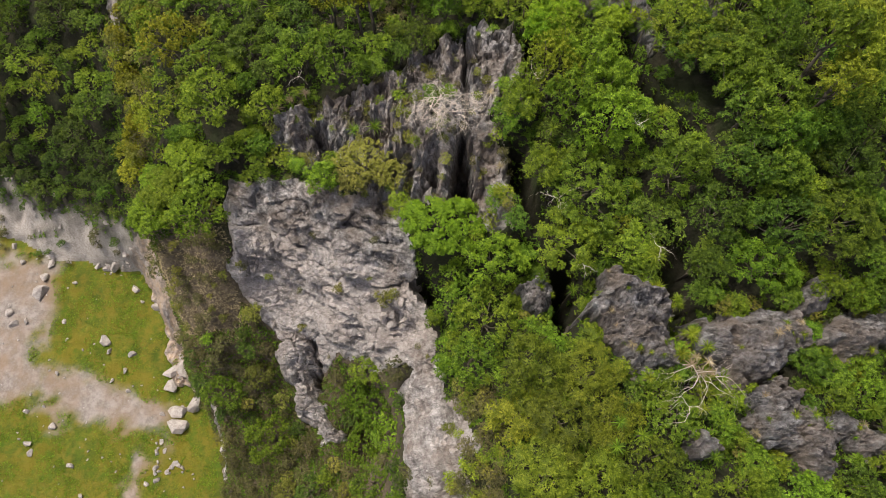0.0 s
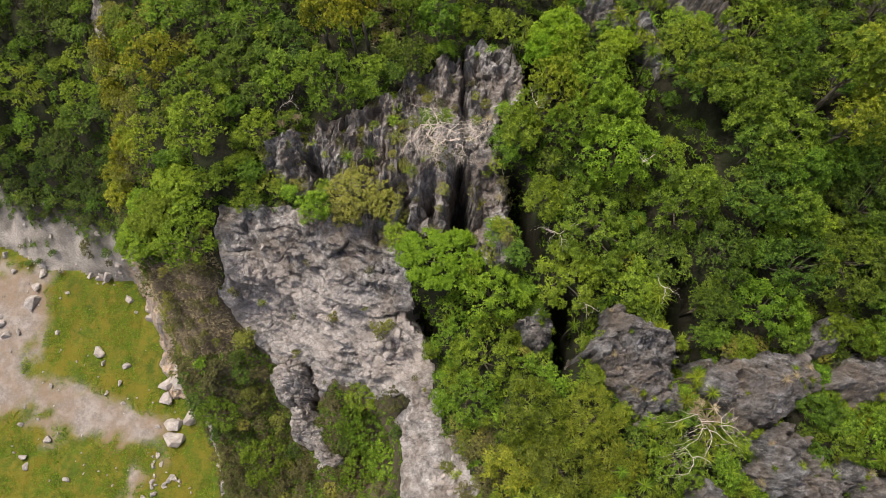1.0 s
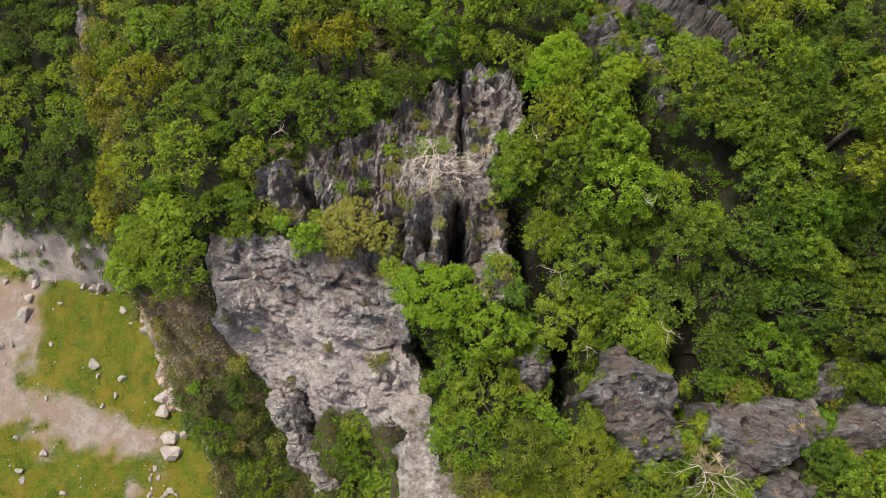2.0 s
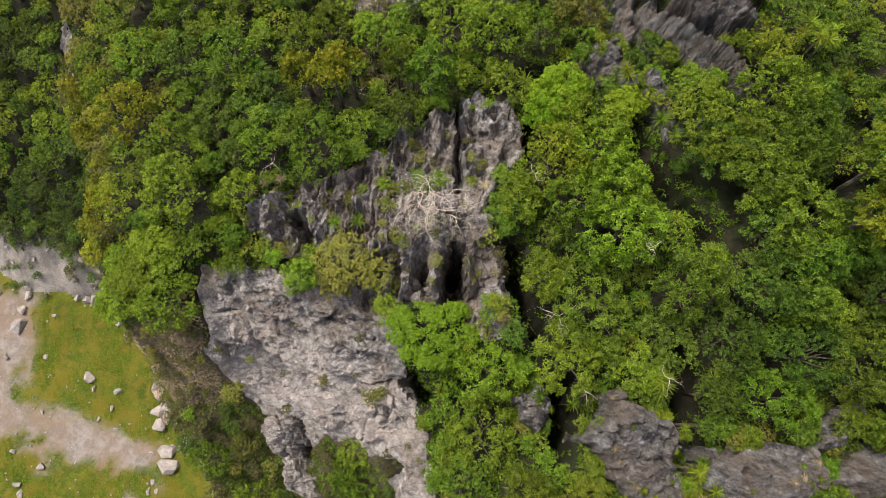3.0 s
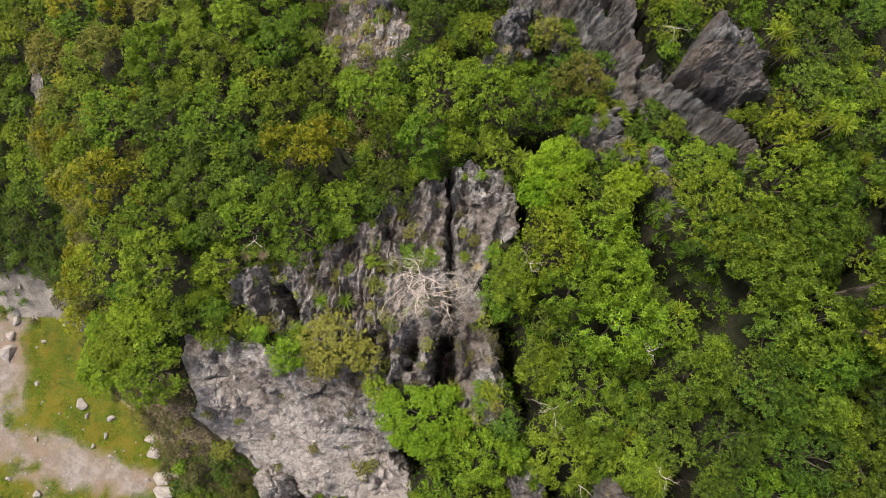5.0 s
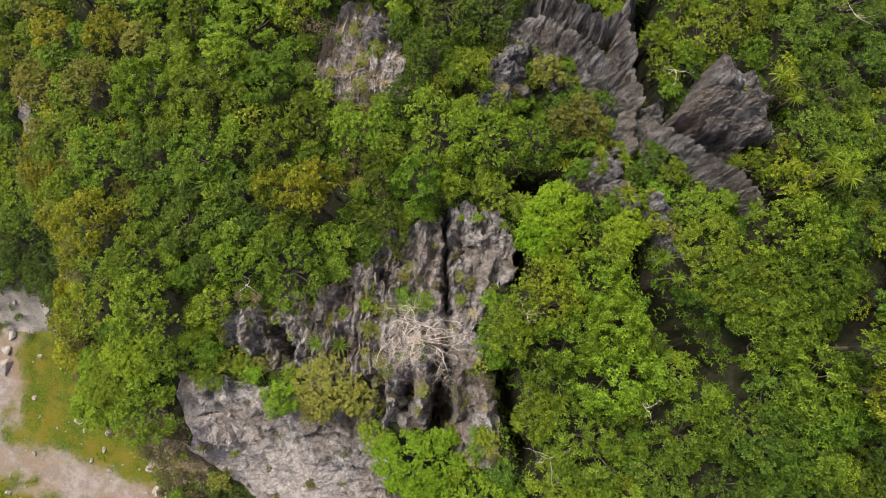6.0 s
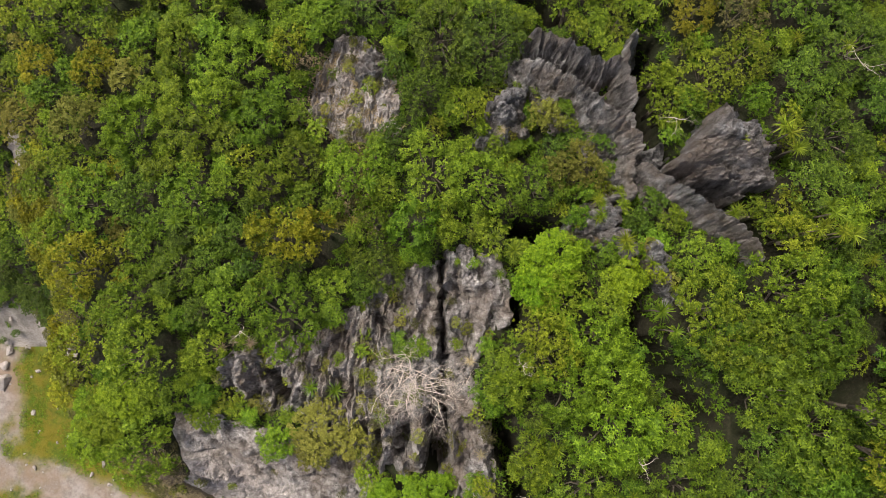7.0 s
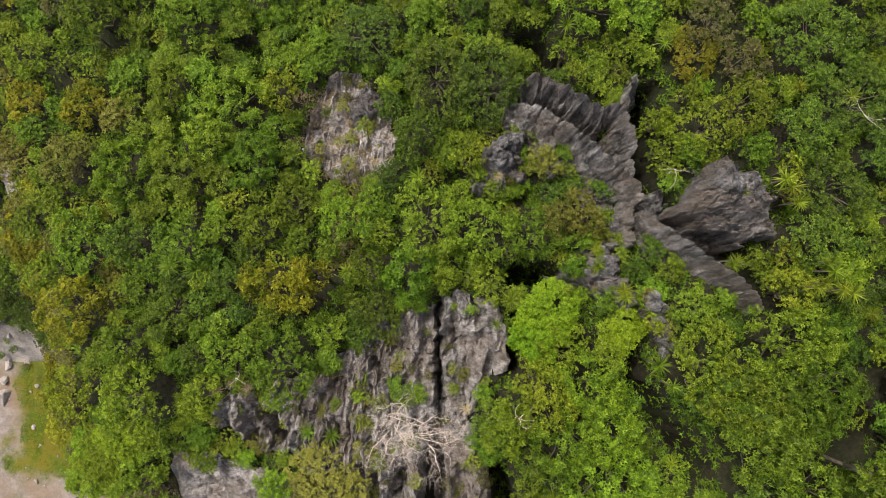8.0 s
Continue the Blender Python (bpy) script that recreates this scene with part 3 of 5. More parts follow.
class Stock:
    """One built thing of a kind, set down as often as it is wanted."""

    def __init__(self, build):
        self.build, self.first = build, None

    def put(self, m, group=""):
        if self.first is None:
            self.first = self.build()
            self.first.matrix_basis = m
            ob = self.first
        else:
            ob = copy_thing(self.first, Matrix())
            ob.matrix_basis = m
        if group:
            tagged(ob, group=group)
        return ob


def standing(x, y, z, turn, scale, tip=(0, 0)):
    return Matrix.Translation((x, y, z)) @ Euler((tip[0], tip[1], turn)).to_matrix().to_4x4() @ Matrix.Diagonal((*scale, 1))


# ---- the land as sheets: yard, hillside, bare rock ----
NX, NY = len(GX), len(GY)
DUSTY = ((LX < -24.5) & (LZ < 10)).astype(float)
jag = (ROCK - FACED).clip(0, 1) * np.clip((LZ - 1) / 3, 0, 1) * (1 - 0.75 * DUSTY)
PX = LX + jag * 0.30 * fbm(LX / 0.8, LY / 0.8, LZ / 0.8, 3, 71)
PY = LY + jag * 0.30 * fbm(LX / 0.8 + 31, LY / 0.8, LZ / 0.8, 3, 75)
PZ = LZ + jag * 0.12 * fbm(LX / 0.5, LY / 0.5, LZ / 0.5, 2, 79)
GRASS = [(-37.4, 19.7), (-32.5, 20.6), (-28.2, 19.7), (-26.6, 15.6), (-24.6, 11.2), (-26.2, 8.1), (-29.9, 8.9), (-33.9, 10.5), (-37.2, 11.0), (-37.2, 15.6)]
TRACK = [(-60, 26), (-44, 21.6), (-38, 20.4), (-37.3, 15.5), (-37.6, 11.2), (-33, 10.6), (-29.8, 8.9), (-26.4, 8.2), (-24.8, 6.6), (-25.4, 4.6), (-30, 5.4), (-35.4, 6.4), (-38.6, 7.8), (-42, 7.4), (-46, 9), (-60, 9)]
SIDE = [(-27.6, 3.4), (-26.8, 2.8), (-26.2, -2), (-27.2, -3.4), (-28, -1)]
YARD_PATCH = fbm(LX / 2.6, LY / 2.6, 0, 4, 97)
soft_edge = 1.3 * fbm(LX / 1.8, LY / 1.8, 0, 5, 91) + 1.2 * fbm(LX / 6, LY / 6, 0, 2, 95)
bare = smooth(-1.1, 1.0, np.maximum(inside(TRACK, LX, LY), inside(SIDE, LX, LY)) + soft_edge)
GRASSY = 1 - bare * (1 - smooth(-0.5, 0.9, inside(GRASS, LX, LY) + 0.7 * soft_edge))
verts = np.stack([PX, PY, PZ], -1).reshape(-1, 3)
idx = np.arange(NX * NY).reshape(NY, NX)
quads = np.stack([idx[:-1, :-1], idx[:-1, 1:], idx[1:, 1:], idx[1:, :-1]], -1).reshape(-1, 4)


def corner_mean(a):
    return ((a[:-1, :-1] + a[:-1, 1:] + a[1:, 1:] + a[1:, :-1]) / 4).reshape(-1)


rock_q, foot_q = corner_mean(ROCK), corner_mean(FOOT)


def sheet(name, mask, mat, label, category, flat):
    f = quads[mask]
    used, back = np.unique(f, return_inverse=True)
    lowered = verts[used].copy()
    lowered[:, 2] -= 0.5 * smooth(0.55, 0.95, ROCK.reshape(-1)[used])
    me = mesh_from(name, lowered, back.reshape(-1, 4), mat, flat)
    for key, a in (("dust", DUST), ("brown", BROWN), ("grassy", GRASSY)):
        me.attributes.new(key, "FLOAT", "POINT").data.foreach_set("value", a.reshape(-1)[used].astype(np.float32))
    return tagged(new(name, me), label, category, kind="structure")


SLOPE_Y, SLOPE_X = np.gradient(LZ, GY, GX)
for _ in range(6):
    for axis in (0, 1):
        SLOPE_X = 0.5 * SLOPE_X + 0.25 * (np.roll(SLOPE_X, 1, axis) + np.roll(SLOPE_X, -1, axis))
        SLOPE_Y = 0.5 * SLOPE_Y + 0.25 * (np.roll(SLOPE_Y, 1, axis) + np.roll(SLOPE_Y, -1, axis))


def fine_rock(name, mask, mat, label, category, cut=4):
    """The bare rock, cut finer than the rest of the land and roughened."""
    f = np.flatnonzero(mask)
    row, col = f // (NX - 1), f % (NX - 1)
    wide = NX * cut
    p, q = np.meshgrid(np.arange(cut + 1), np.arange(cut + 1))
    key = ((row * cut)[:, None] + q.ravel()) * wide + (col * cut)[:, None] + p.ravel()
    used, first, back = np.unique(key, return_index=True, return_inverse=True)
    back = back.reshape(len(f), cut + 1, cut + 1)
    # only cells that are rock at this scale are kept; the soil lies under their border
    s, t = (p.ravel() / cut)[None, :, None], (q.ravel() / cut)[None, :, None]

    def spread(a):
        a = a.reshape(NY, NX, -1)
        c0, c1, c2, c3 = (a[row + dr, col + dc][:, None] for dr, dc in ((0, 0), (0, 1), (1, 1), (1, 0)))
        return (c0 * (1 - s) * (1 - t) + c1 * s * (1 - t) + c2 * s * t + c3 * (1 - s) * t).reshape(-1, a.shape[-1])[first]

    at = spread(np.stack([PX, PY, PZ], -1))
    firm, fresh, ochre = spread(ROCK)[:, 0], spread(FRESH)[:, 0], spread(OCHRE)[:, 0]
    amount = smooth(0.35, 0.8, firm)
    x, y, z = at.T
    # solution flutes that run down the crest, from slanting in the west to straight in the east
    slant = np.radians(62 + 28 * smooth(-9, 0, x))
    u = x * np.sin(slant) - y * np.cos(slant) + 0.18 * noise3(x / 0.9, y / 0.9, z / 0.9, 99)
    w = x * np.cos(slant) + y * np.sin(slant)
    flat = 1 - 0.7 * smooth(29, 31, y)
    karst = 0.14 * fbm(x / 0.4, y / 0.4, z / 0.4, 4, 101) + 0.62 * flat * (ridged(u / 1.25, w / 3.4, 0, 2, 111) - 0.65) + 0.16 * (ridged(u / 0.4, w / 0.9, 0, 2, 113) - 0.65)
    aside = fbm(x / 0.5 + 9, y / 0.5, z / 0.5, 3, 121)
    crest = np.column_stack([0.10 * aside, -0.08 * karst + 0.06 * aside, karst])
    # the broken face: beds that dip across it, blocks and cracks, pushed out along the slope's normal
    strike = 0.72 * x - 0.50 * y - 0.48 * z
    up = 0.50 * x + 0.36 * y + 0.79 * z
    strike = strike + 0.35 * noise3(x / 1.5, y / 1.5, z / 1.5, 131)
    up = up + 0.30 * noise3(x / 1.2 + 4, y / 1.2, z / 1.2, 133)
    block, split = cells(strike / 3.4, up / 1.7, 135)
    slab, thin = cells(strike / 1.2 + 3, up / 0.5, 137)
    where = smooth(-0.1, 0.35, noise3(x / 2.5, y / 2.5, z / 2.5, 139))
    out = 0.80 * (block - 0.5) - 0.40 * np.exp(-split / 0.03) + where * (0.30 * (slab - 0.5) - 0.20 * np.exp(-thin / 0.05))
    out = out + 0.45 * (ridged(strike / 6.0, up / 2.4, 0, 2, 141) - 0.7) + 0.12 * (ridged(strike / 1.3, up / 0.5, 0, 3, 143) - 0.7)
    out = out + 0.34 * fbm(x / 1.3, y / 1.3, z / 1.3, 6, 145)
    chip, rim = cells(strike / 0.36, up / 0.24, 147)
    out = out + 0.13 * (chip - 0.5) - 0.09 * np.exp(-rim / 0.08)
    normal = spread(np.stack([-SLOPE_X, -SLOPE_Y, np.ones_like(SLOPE_X)], -1))
    out = out * (0.3 + 0.7 * smooth(0.1, 1.6, np.maximum(inside(FACE, x, y), 1.6 * inside(RIB, x, y))))
    pushed = unit(normal) * out[:, None]
    crest = crest * (1 - 0.6 * spread(DUSTY))
    at = at + (crest + (pushed - crest) * spread(FACED)) * amount[:, None]
    quad = np.concatenate([np.stack([back[:, a, c], back[:, a, c + 1], back[:, a + 1, c + 1], back[:, a + 1, c]], -1) for a in range(cut) for c in range(cut)])
    ragged = firm + 0.16 * fbm(x / 0.5, y / 0.5, z / 0.5, 3, 151)
    quad = quad[ragged[quad].mean(1) > 0.5]
    at[:, 2] += 0.03
    me = mesh_from(name, at, quad, mat, True)
    for key, a in (("fresh", fresh), ("ochre", ochre)):
        me.attributes.new(key, "FLOAT", "POINT").data.foreach_set("value", a.astype(np.float32))
    return tagged(new(name, me), label, category, kind="structure")


sheet("ground", (rock_q < 0.92) & (foot_q <= 0), YARD, "level yard of short grass and pale worn dirt", "ground", False)
sheet("hillside", (rock_q < 0.92) & (foot_q > 0), SOIL, "soil of the overgrown limestone hill, darkened to stand in for shade", "hillside", False)
fine_rock("limestone_cliff", rock_q > 0.12, ROCKY, "pale broken limestone cliff with grey fluted crest", "cliff")


# ---- rock outcrops ----
CRAGS, TOPS = [], []


def in_slabs(name, x, y, z, keep, band, mat, label, base):
    """A rock on a grid, jointed into slabs by band number, as one thing."""
    v = np.stack([x, y, z], -1).reshape(-1, 3)
    k = np.arange(x.size).reshape(x.shape)
    q = np.stack([k[:-1, :-1], k[:-1, 1:], k[1:, 1:], k[1:, :-1]], -1).reshape(-1, 4)
    q = q[keep.reshape(-1)[q].all(1)]
    band = np.floor(band).reshape(-1)[q[:, 0]]
    numbers, sizes = np.unique(band, return_counts=True)
    large = numbers[sizes >= min(150, sizes.max())]
    band = large[np.abs(band[:, None] - large[None]).argmin(1)]
    root = new(name)
    middle = v[q[:, 0]].mean(0)
    root.location = (middle[0], middle[1], base)
    for value in large:
        used, back = np.unique(q[band == value], return_inverse=True)
        part("slab", mesh_from(name + "_slab", v[used] - np.array(root.location), back.reshape(-1, 4), mat, True), root)
    return tagged(root, label, "rock")


def grid_over(points, margin, step):
    p = np.array(points, float)[:, :2]
    return np.meshgrid(np.arange(p[:, 0].min() - margin, p[:, 0].max() + margin, step), np.arange(p[:, 1].min() - margin, p[:, 1].max() + margin, step))


def fin(crest, gentle, steep, low, deep, seed, label, fluted=1.0, step=0.055):
    """A karst blade: a sharp notched crest; to its right a fluted slope of width gentle down to low, to its left a wall of width steep down to deep."""
    x, y = grid_over(crest, max(gentle, steep) * 2.4, step)
    bend = 0.22 * fbm(x / 1.2, y / 1.2, 0, 3, seed)
    bx, by = x + bend, y - bend
    far, along, top, side = np.full(x.shape, 1e9), np.zeros(x.shape), np.zeros(x.shape), np.ones(x.shape)
    run = 0.0
    for (ax, ay, az), (cx, cy, cz) in zip(crest[:-1], crest[1:]):
        ex, ey = cx - ax, cy - ay
        long = math.hypot(ex, ey)
        t = np.clip(((bx - ax) * ex + (by - ay) * ey) / long**2, 0, 1)
        d = np.hypot(bx - ax - t * ex, by - ay - t * ey)
        near = d < far
        far, along = np.where(near, d, far), np.where(near, run + t * long, along)
        top = np.where(near, az + t * (cz - az), top)
        side = np.where(near, np.sign(ex * (by - ay) - ey * (bx - ax)), side)
        run += long
    right = side < 0
    flow = along + 0.22 * fbm(x / 0.9, y / 0.9, 0, 3, seed + 2) + 0.08 * far
    flutes = 0.62 * (ridged(flow / 0.62, far / 3.5, side, 2, seed + 3) - 0.65) + 0.38 * (ridged(flow / 0.25, far / 1.6, side, 2, seed + 4) - 0.65)
    notch = np.maximum(0, ridged(along / 0.8, 0 * x, 0, 2, seed + 6) - 0.75)
    top = top + 0.30 * noise3(along / 0.9, 0 * x, 0, seed + 5) + np.exp(-far / 0.3) * (0.22 * noise3(along / 0.2, 0 * x, 0, seed + 10) - 0.6 * notch)
    grow = smooth(0.0, 0.45, far)
    d = np.maximum(0, far - 0.22 * fluted * flutes * grow * np.where(right, 1.0, 0.6))
    wide, foot = np.where(right, gentle, steep), np.where(right, low, deep)
    z = foot - 0.5 + (top - foot + 0.5) * (np.exp(-((d / wide) ** 1.25)))
    z = z + (0.3 + 0.7 * grow) * (0.22 * fluted * flutes + 0.30 * fbm(x / 0.6, y / 0.6, 0, 5, seed + 7) + 0.14 * (ridged(x / 0.26, y / 0.26, 0, 2, seed + 9) - 0.7))
    ledge, gap = cells(flow / 1.3, far / 0.55, seed + 8)
    z = z + grow * np.where(right, 1, 0) * (0.42 * (ledge - 0.5) - 0.30 * np.exp(-gap / 0.05))
    keep = (z > foot - 0.25) & (far < 2.3 * wide)
    sides = [(a, b) for a, b, _ in crest]
    CRAGS.append(widened(sides, 0.75 * gentle, min(0.75 * steep, 0.5)))
    return in_slabs("rock_fin", x, y, z, keep, along / 2.1, FIN_ROCK, label, min(low, deep))


def widened(line, right, left):
    """The outline round a line, so far out to its right and left."""
    out, back = [], []
    for k, (px, py) in enumerate(line):
        (ax, ay), (bx, by) = line[max(0, k - 1)], line[min(len(line) - 1, k + 1)]
        long = math.hypot(bx - ax, by - ay)
        nx, ny = (by - ay) / long, -(bx - ax) / long
        out.append((px + nx * right, py + ny * right))
        back.append((px - nx * left, py - ny * left))
    return out + back[::-1]


def massif(outline, top, base, seed, dip, label, terrace=0.30, fan=None, mat=None, smoothness=0.0, name="rock_outcrop", step=0.062, shoulder=0.8, rosettes=True, wall=0.5):
    """A limestone mass: ragged steep rim, a surface that tilts by dip (rise a metre in x and y), beds that end in ledges, pits and rills; fan: a point from which the beds spread."""
    CRAGS.append(outline)
    x, y = grid_over(outline, 0.6, step)
    mx, my = np.array(outline).mean(0)
    edge = inside(outline, x, y) + 0.34 + 0.50 * fbm(x / 1.3, y / 1.3, 0, 4, seed) + 0.12 * fbm(x / 0.35, y / 0.35, 0, 2, seed + 1)
    rim = smooth(0, wall, edge)
    plane = dip[0] * (x - mx) + dip[1] * (y - my)
    body = base + (top + plane - base) * rim * (shoulder + (1 - shoulder) * smooth(0, 1.6, edge))
    body = body + rim * (0.75 * fbm(x / 2.6, y / 2.6, 0, 3, seed + 2) + 0.25 * noise3(x / 0.9, y / 0.9, 0, seed + 3))
    if fan:
        turn, reach = np.arctan2(y - fan[1], x - fan[0]), np.hypot(x - fan[0], y - fan[1])
        across, along = turn * 3.4 + 0.16 * noise3(x / 0.9, y / 0.9, 0, seed + 4), reach
    else:
        lean = math.atan2(dip[1], dip[0]) if dip[0] or dip[1] else 0.6
        across = math.cos(lean) * x + math.sin(lean) * y + 0.45 * fbm(x / 1.8, y / 1.8, 0, 3, seed + 4)
        along = math.cos(lean) * y - math.sin(lean) * x
    # beds: saw-toothed ledges of uneven width
    bed = across / (0.42 if fan else 0.85) + 0.6 * noise3(along / 3.0, across / 1.5, 0, seed + 5)
    saw = bed - np.floor(bed)
    strong = smooth(-0.35, 0.45, noise3(x / 1.4 + 7, y / 1.4, 0, seed + 6))
    z = body + rim * terrace * (1 - smoothness * 0.6) * (0.25 + 0.75 * strong) * (saw * (1 - smooth(0.82, 1.0, saw)) - 0.4)
    rills = ridged(across / 0.42, along / (2.6 if fan else 1.5), 0, 3, seed + 7) - 0.7
    z = z + rim * (1 - 0.5 * smoothness) * (0.15 * rills + 0.12 * fbm(x / 0.55, y / 0.55, 0, 4, seed + 8) + 0.05 * (ridged(x / 0.2, y / 0.2, 0, 2, seed + 9) - 0.7))
    block, gap = cells(x / 1.9 + 0.3 * noise3(x, y, 0, seed + 10), y / 1.3, seed + 11)
    z = z + rim * (0.30 * (block - 0.5) - 0.45 * np.exp(-gap / 0.035)) * (1 - 0.55 * smoothness)
    facet, joint = cells(across / 0.42 + 0.4 * noise3(x / 0.5, y / 0.5, 0, seed + 14), along / 0.8, seed + 15)
    z = z + rim * (0.26 * (facet - 0.5) - 0.20 * np.exp(-joint / 0.07)) * (1 - 0.5 * smoothness) * (0.35 + 0.65 * strong)
    z = z + rim * 0.11 * (ridged(across / 0.17, along / 0.6, 0, 2, seed + 16) - 0.7)
    pit = noise3(x / 0.7, y / 0.7, 0, seed + 12)
    z = z - rim * 0.7 * smooth(0.62, 0.80, pit)
    push = 0.09 * fbm(x / 0.4 + 5, y / 0.4, z / 0.4, 3, seed + 13) * rim
    if rosettes:
        TOPS.append((x[0, 0], y[0, 0], step, z, edge))
    return in_slabs(name, x + push, y - push, z, edge > -0.05, across / max(1.7, np.ptp(across[edge > 0]) / 4.0), mat or GREY_ROCK, label, base)


FIN = "sharp grey limestone fin with fluted sides in the karst"
fin([(5.9, 35.75, 30.0), (7.28, 34.75, 30.7), (8.3, 33.95, 30.9), (9.4, 32.9, 30.9), (10.5, 31.95, 30.7), (10.8, 31.3, 30.4), (10.45, 30.3, 29.9), (10.6, 29.1, 29.3)], 0.90, 0.32, 28.2, 24.0, 5, FIN, 0.22)
fin([(5.8, 37.3, 29.9), (7.3, 36.55, 30.5), (8.5, 35.7, 30.7), (9.3, 35.35, 30.5), (10.1, 35.4, 30.8), (10.55, 34.0, 30.6), (10.6, 32.4, 29.5)], 0.85, 0.30, 25.2, 26.5, 9, FIN)
fin([(10.1, 35.4, 30.7), (10.5, 36.3, 31.2), (10.8, 37.0, 30.6)], 0.42, 0.38, 26.5, 26.0, 13, FIN)
fin([(11.15, 30.65, 30.2), (12.2, 29.4, 30.8), (13.45, 28.5, 31.1), (14.7, 27.6, 31.2), (16.0, 26.45, 30.8)], 0.66, 0.30, 28.2, 24.5, 17, FIN, 0.3)
massif([(12.5, 30.4), (12.9, 31.8), (13.5, 32.3), (14.5, 32.6), (15.7, 32.0), (16.5, 31.1), (16.9, 30.1), (16.2, 29.4), (15.5, 29.3), (14.3, 29.6), (13.2, 29.9)], 31.9, 26.0, 21, (0.05, 0.42), "rounded dark limestone dome with slanting rills", 0.34, (12.3, 30.0), GREY_ROCK, 0.0, "rock_dome", rosettes=False)
massif([(12.1, 30.4), (12.7, 30.3), (13.6, 29.9), (15.4, 29.3), (15.7, 28.6), (14.6, 28.7), (13.4, 29.2), (12.4, 29.9)], 28.3, 25.0, 25, (-0.1, 0.55), "dark smooth limestone wall below the dome", 0.16, None, GREY_ROCK, 0.7, rosettes=False)
massif([(11.2, 32.0), (12.3, 31.8), (12.6, 30.7), (11.6, 30.6)], 29.3, 25.0, 27, (0.2, 0.3), "dark limestone block between the fins", 0.2, smoothness=0.5, rosettes=False)
massif([(6.9, 27.6), (7.8, 28.3), (9.3, 29.6), (9.9, 29.3), (10.2, 27.9), (10.8, 25.8), (9.9, 25.6), (9.5, 26.2), (8.3, 27.2)], 29.8, 26.5, 31, (0.15, 0.2), "weathered grey limestone outcrop among shrubs")
massif([(10.95, 27.2), (12.1, 26.3), (12.9, 24.1), (12.2, 23.9), (11.6, 24.5), (10.8, 25.8)], 29.7, 26.5, 33, (-0.2, 0.3), "weathered grey limestone outcrop among shrubs")
massif([(3.3, 32.2), (3.6, 33.9), (4.6, 34.3), (5.7, 34.6), (5.6, 32.6), (4.6, 31.9)], 29.3, 26.0, 57, (0.1, 0.3), "weathered grey limestone outcrop among shrubs", shoulder=0.9)
massif([(7.45, 8.7), (8.0, 9.9), (8.9, 11.1), (9.9, 10.4), (11.0, 10.1), (11.9, 9.5), (11.85, 8.4), (11.5, 7.3), (12.3, 6.2), (11.6, 5.3), (10.3, 5.2), (9.0, 5.4), (8.2, 7.4)], 28.2, 22.5, 37, (-0.12, 0.22), "creviced grey limestone block with yellow-green plants", 0.5)
massif([(12.8, 7.8), (14.1, 8.9), (15.0, 8.5), (16.1, 8.8), (17.3, 8.5), (17.9, 9.2), (19.3, 10.4), (20.7, 10.6), (20.7, 9.7), (19.5, 8.9), (18.4, 7.9), (18.3, 7.0), (17.4, 6.4), (16.6, 5.5), (15.4, 4.7), (13.8, 4.7), (13.2, 5.6), (12.7, 6.9)], 28.5, 22.5, 41, (0.10, 0.16), "broad smooth grey limestone outcrop above a cave", 0.20, smoothness=0.65)
massif([(14.5, 3.2), (15.1, 4.3), (16.2, 5.1), (16.8, 5.2), (17.5, 4.5), (17.2, 3.8), (18.1, 3.3), (19.5, 3.5), (20.7, 2.9), (23.5, 2.2), (23.5, 0.6), (20.4, 1.4), (19.1, 1.7), (18.0, 0.2), (17.0, 0.5), (16.5, 1.5), (14.9, 2.0), (14.3, 2.6)], 28.3, 22.5, 45, (-0.05, 0.22), "long furrowed grey limestone outcrop", 0.34, smoothness=0.2)
massif([(18.7, 7.6), (20.2, 8.1), (21.6, 8.8), (23.8, 9.2), (24.0, 6.4), (21.7, 6.6), (20.9, 5.8), (20.0, 5.2), (19.1, 5.8), (18.5, 6.7)], 28.3, 23.0, 49, (0.05, 0.15), "weathered grey limestone outcrop among rosette plants", 0.26, smoothness=0.3)
massif([(4.4, 10.8), (5.3, 11.4), (6.0, 10.9), (6.1, 9.6), (5.3, 8.9), (4.6, 9.6)], 25.8, 21.0, 53, (0, 0.2), "weathered grey limestone outcrop among shrubs")
massif([(12.0, 2.0), (12.4, 2.5), (13.0, 2.2), (12.8, 1.5), (12.1, 1.5)], 28.3, 25.0, 55, (0, 0.2), "small pale limestone block among bushes", 0.15, rosettes=False)
massif([(-12.3, 11.2), (-9.4, 11.4), (-8.4, 8.6), (-8.8, 7.2), (-7.6, 6.2), (-7.3, 4.6), (-6.4, 3.4), (-6.9, 2.2), (-8.7, 1.8), (-9.6, 3.8), (-11.2, 5.0), (-11.0, 6.6), (-12.2, 7.8)], 13.6, 2.5, 61, (-0.02, 0.5), "pale limestone buttress standing off the cliff", 0.3, None, ROCKY, 0.2, "rock_buttress", shoulder=0.85, rosettes=False, wall=0.9)
for slab in bpy.data.objects["rock_buttress"].children:
    slab.data.attributes.new("fresh", "FLOAT", "POINT").data.foreach_set("value", [0.8] * len(slab.data.vertices))
g = ground(-2.2, 36.4)
massif([(-3.0, 37.0), (-2.0, 37.5), (-1.3, 36.6), (-2.0, 35.7), (-2.9, 36.1)], g + 1.0, g - 0.6, 67, (0.1, 0.2), "dark rounded limestone knob on the worn slope", 0.15, smoothness=0.6, rosettes=False)


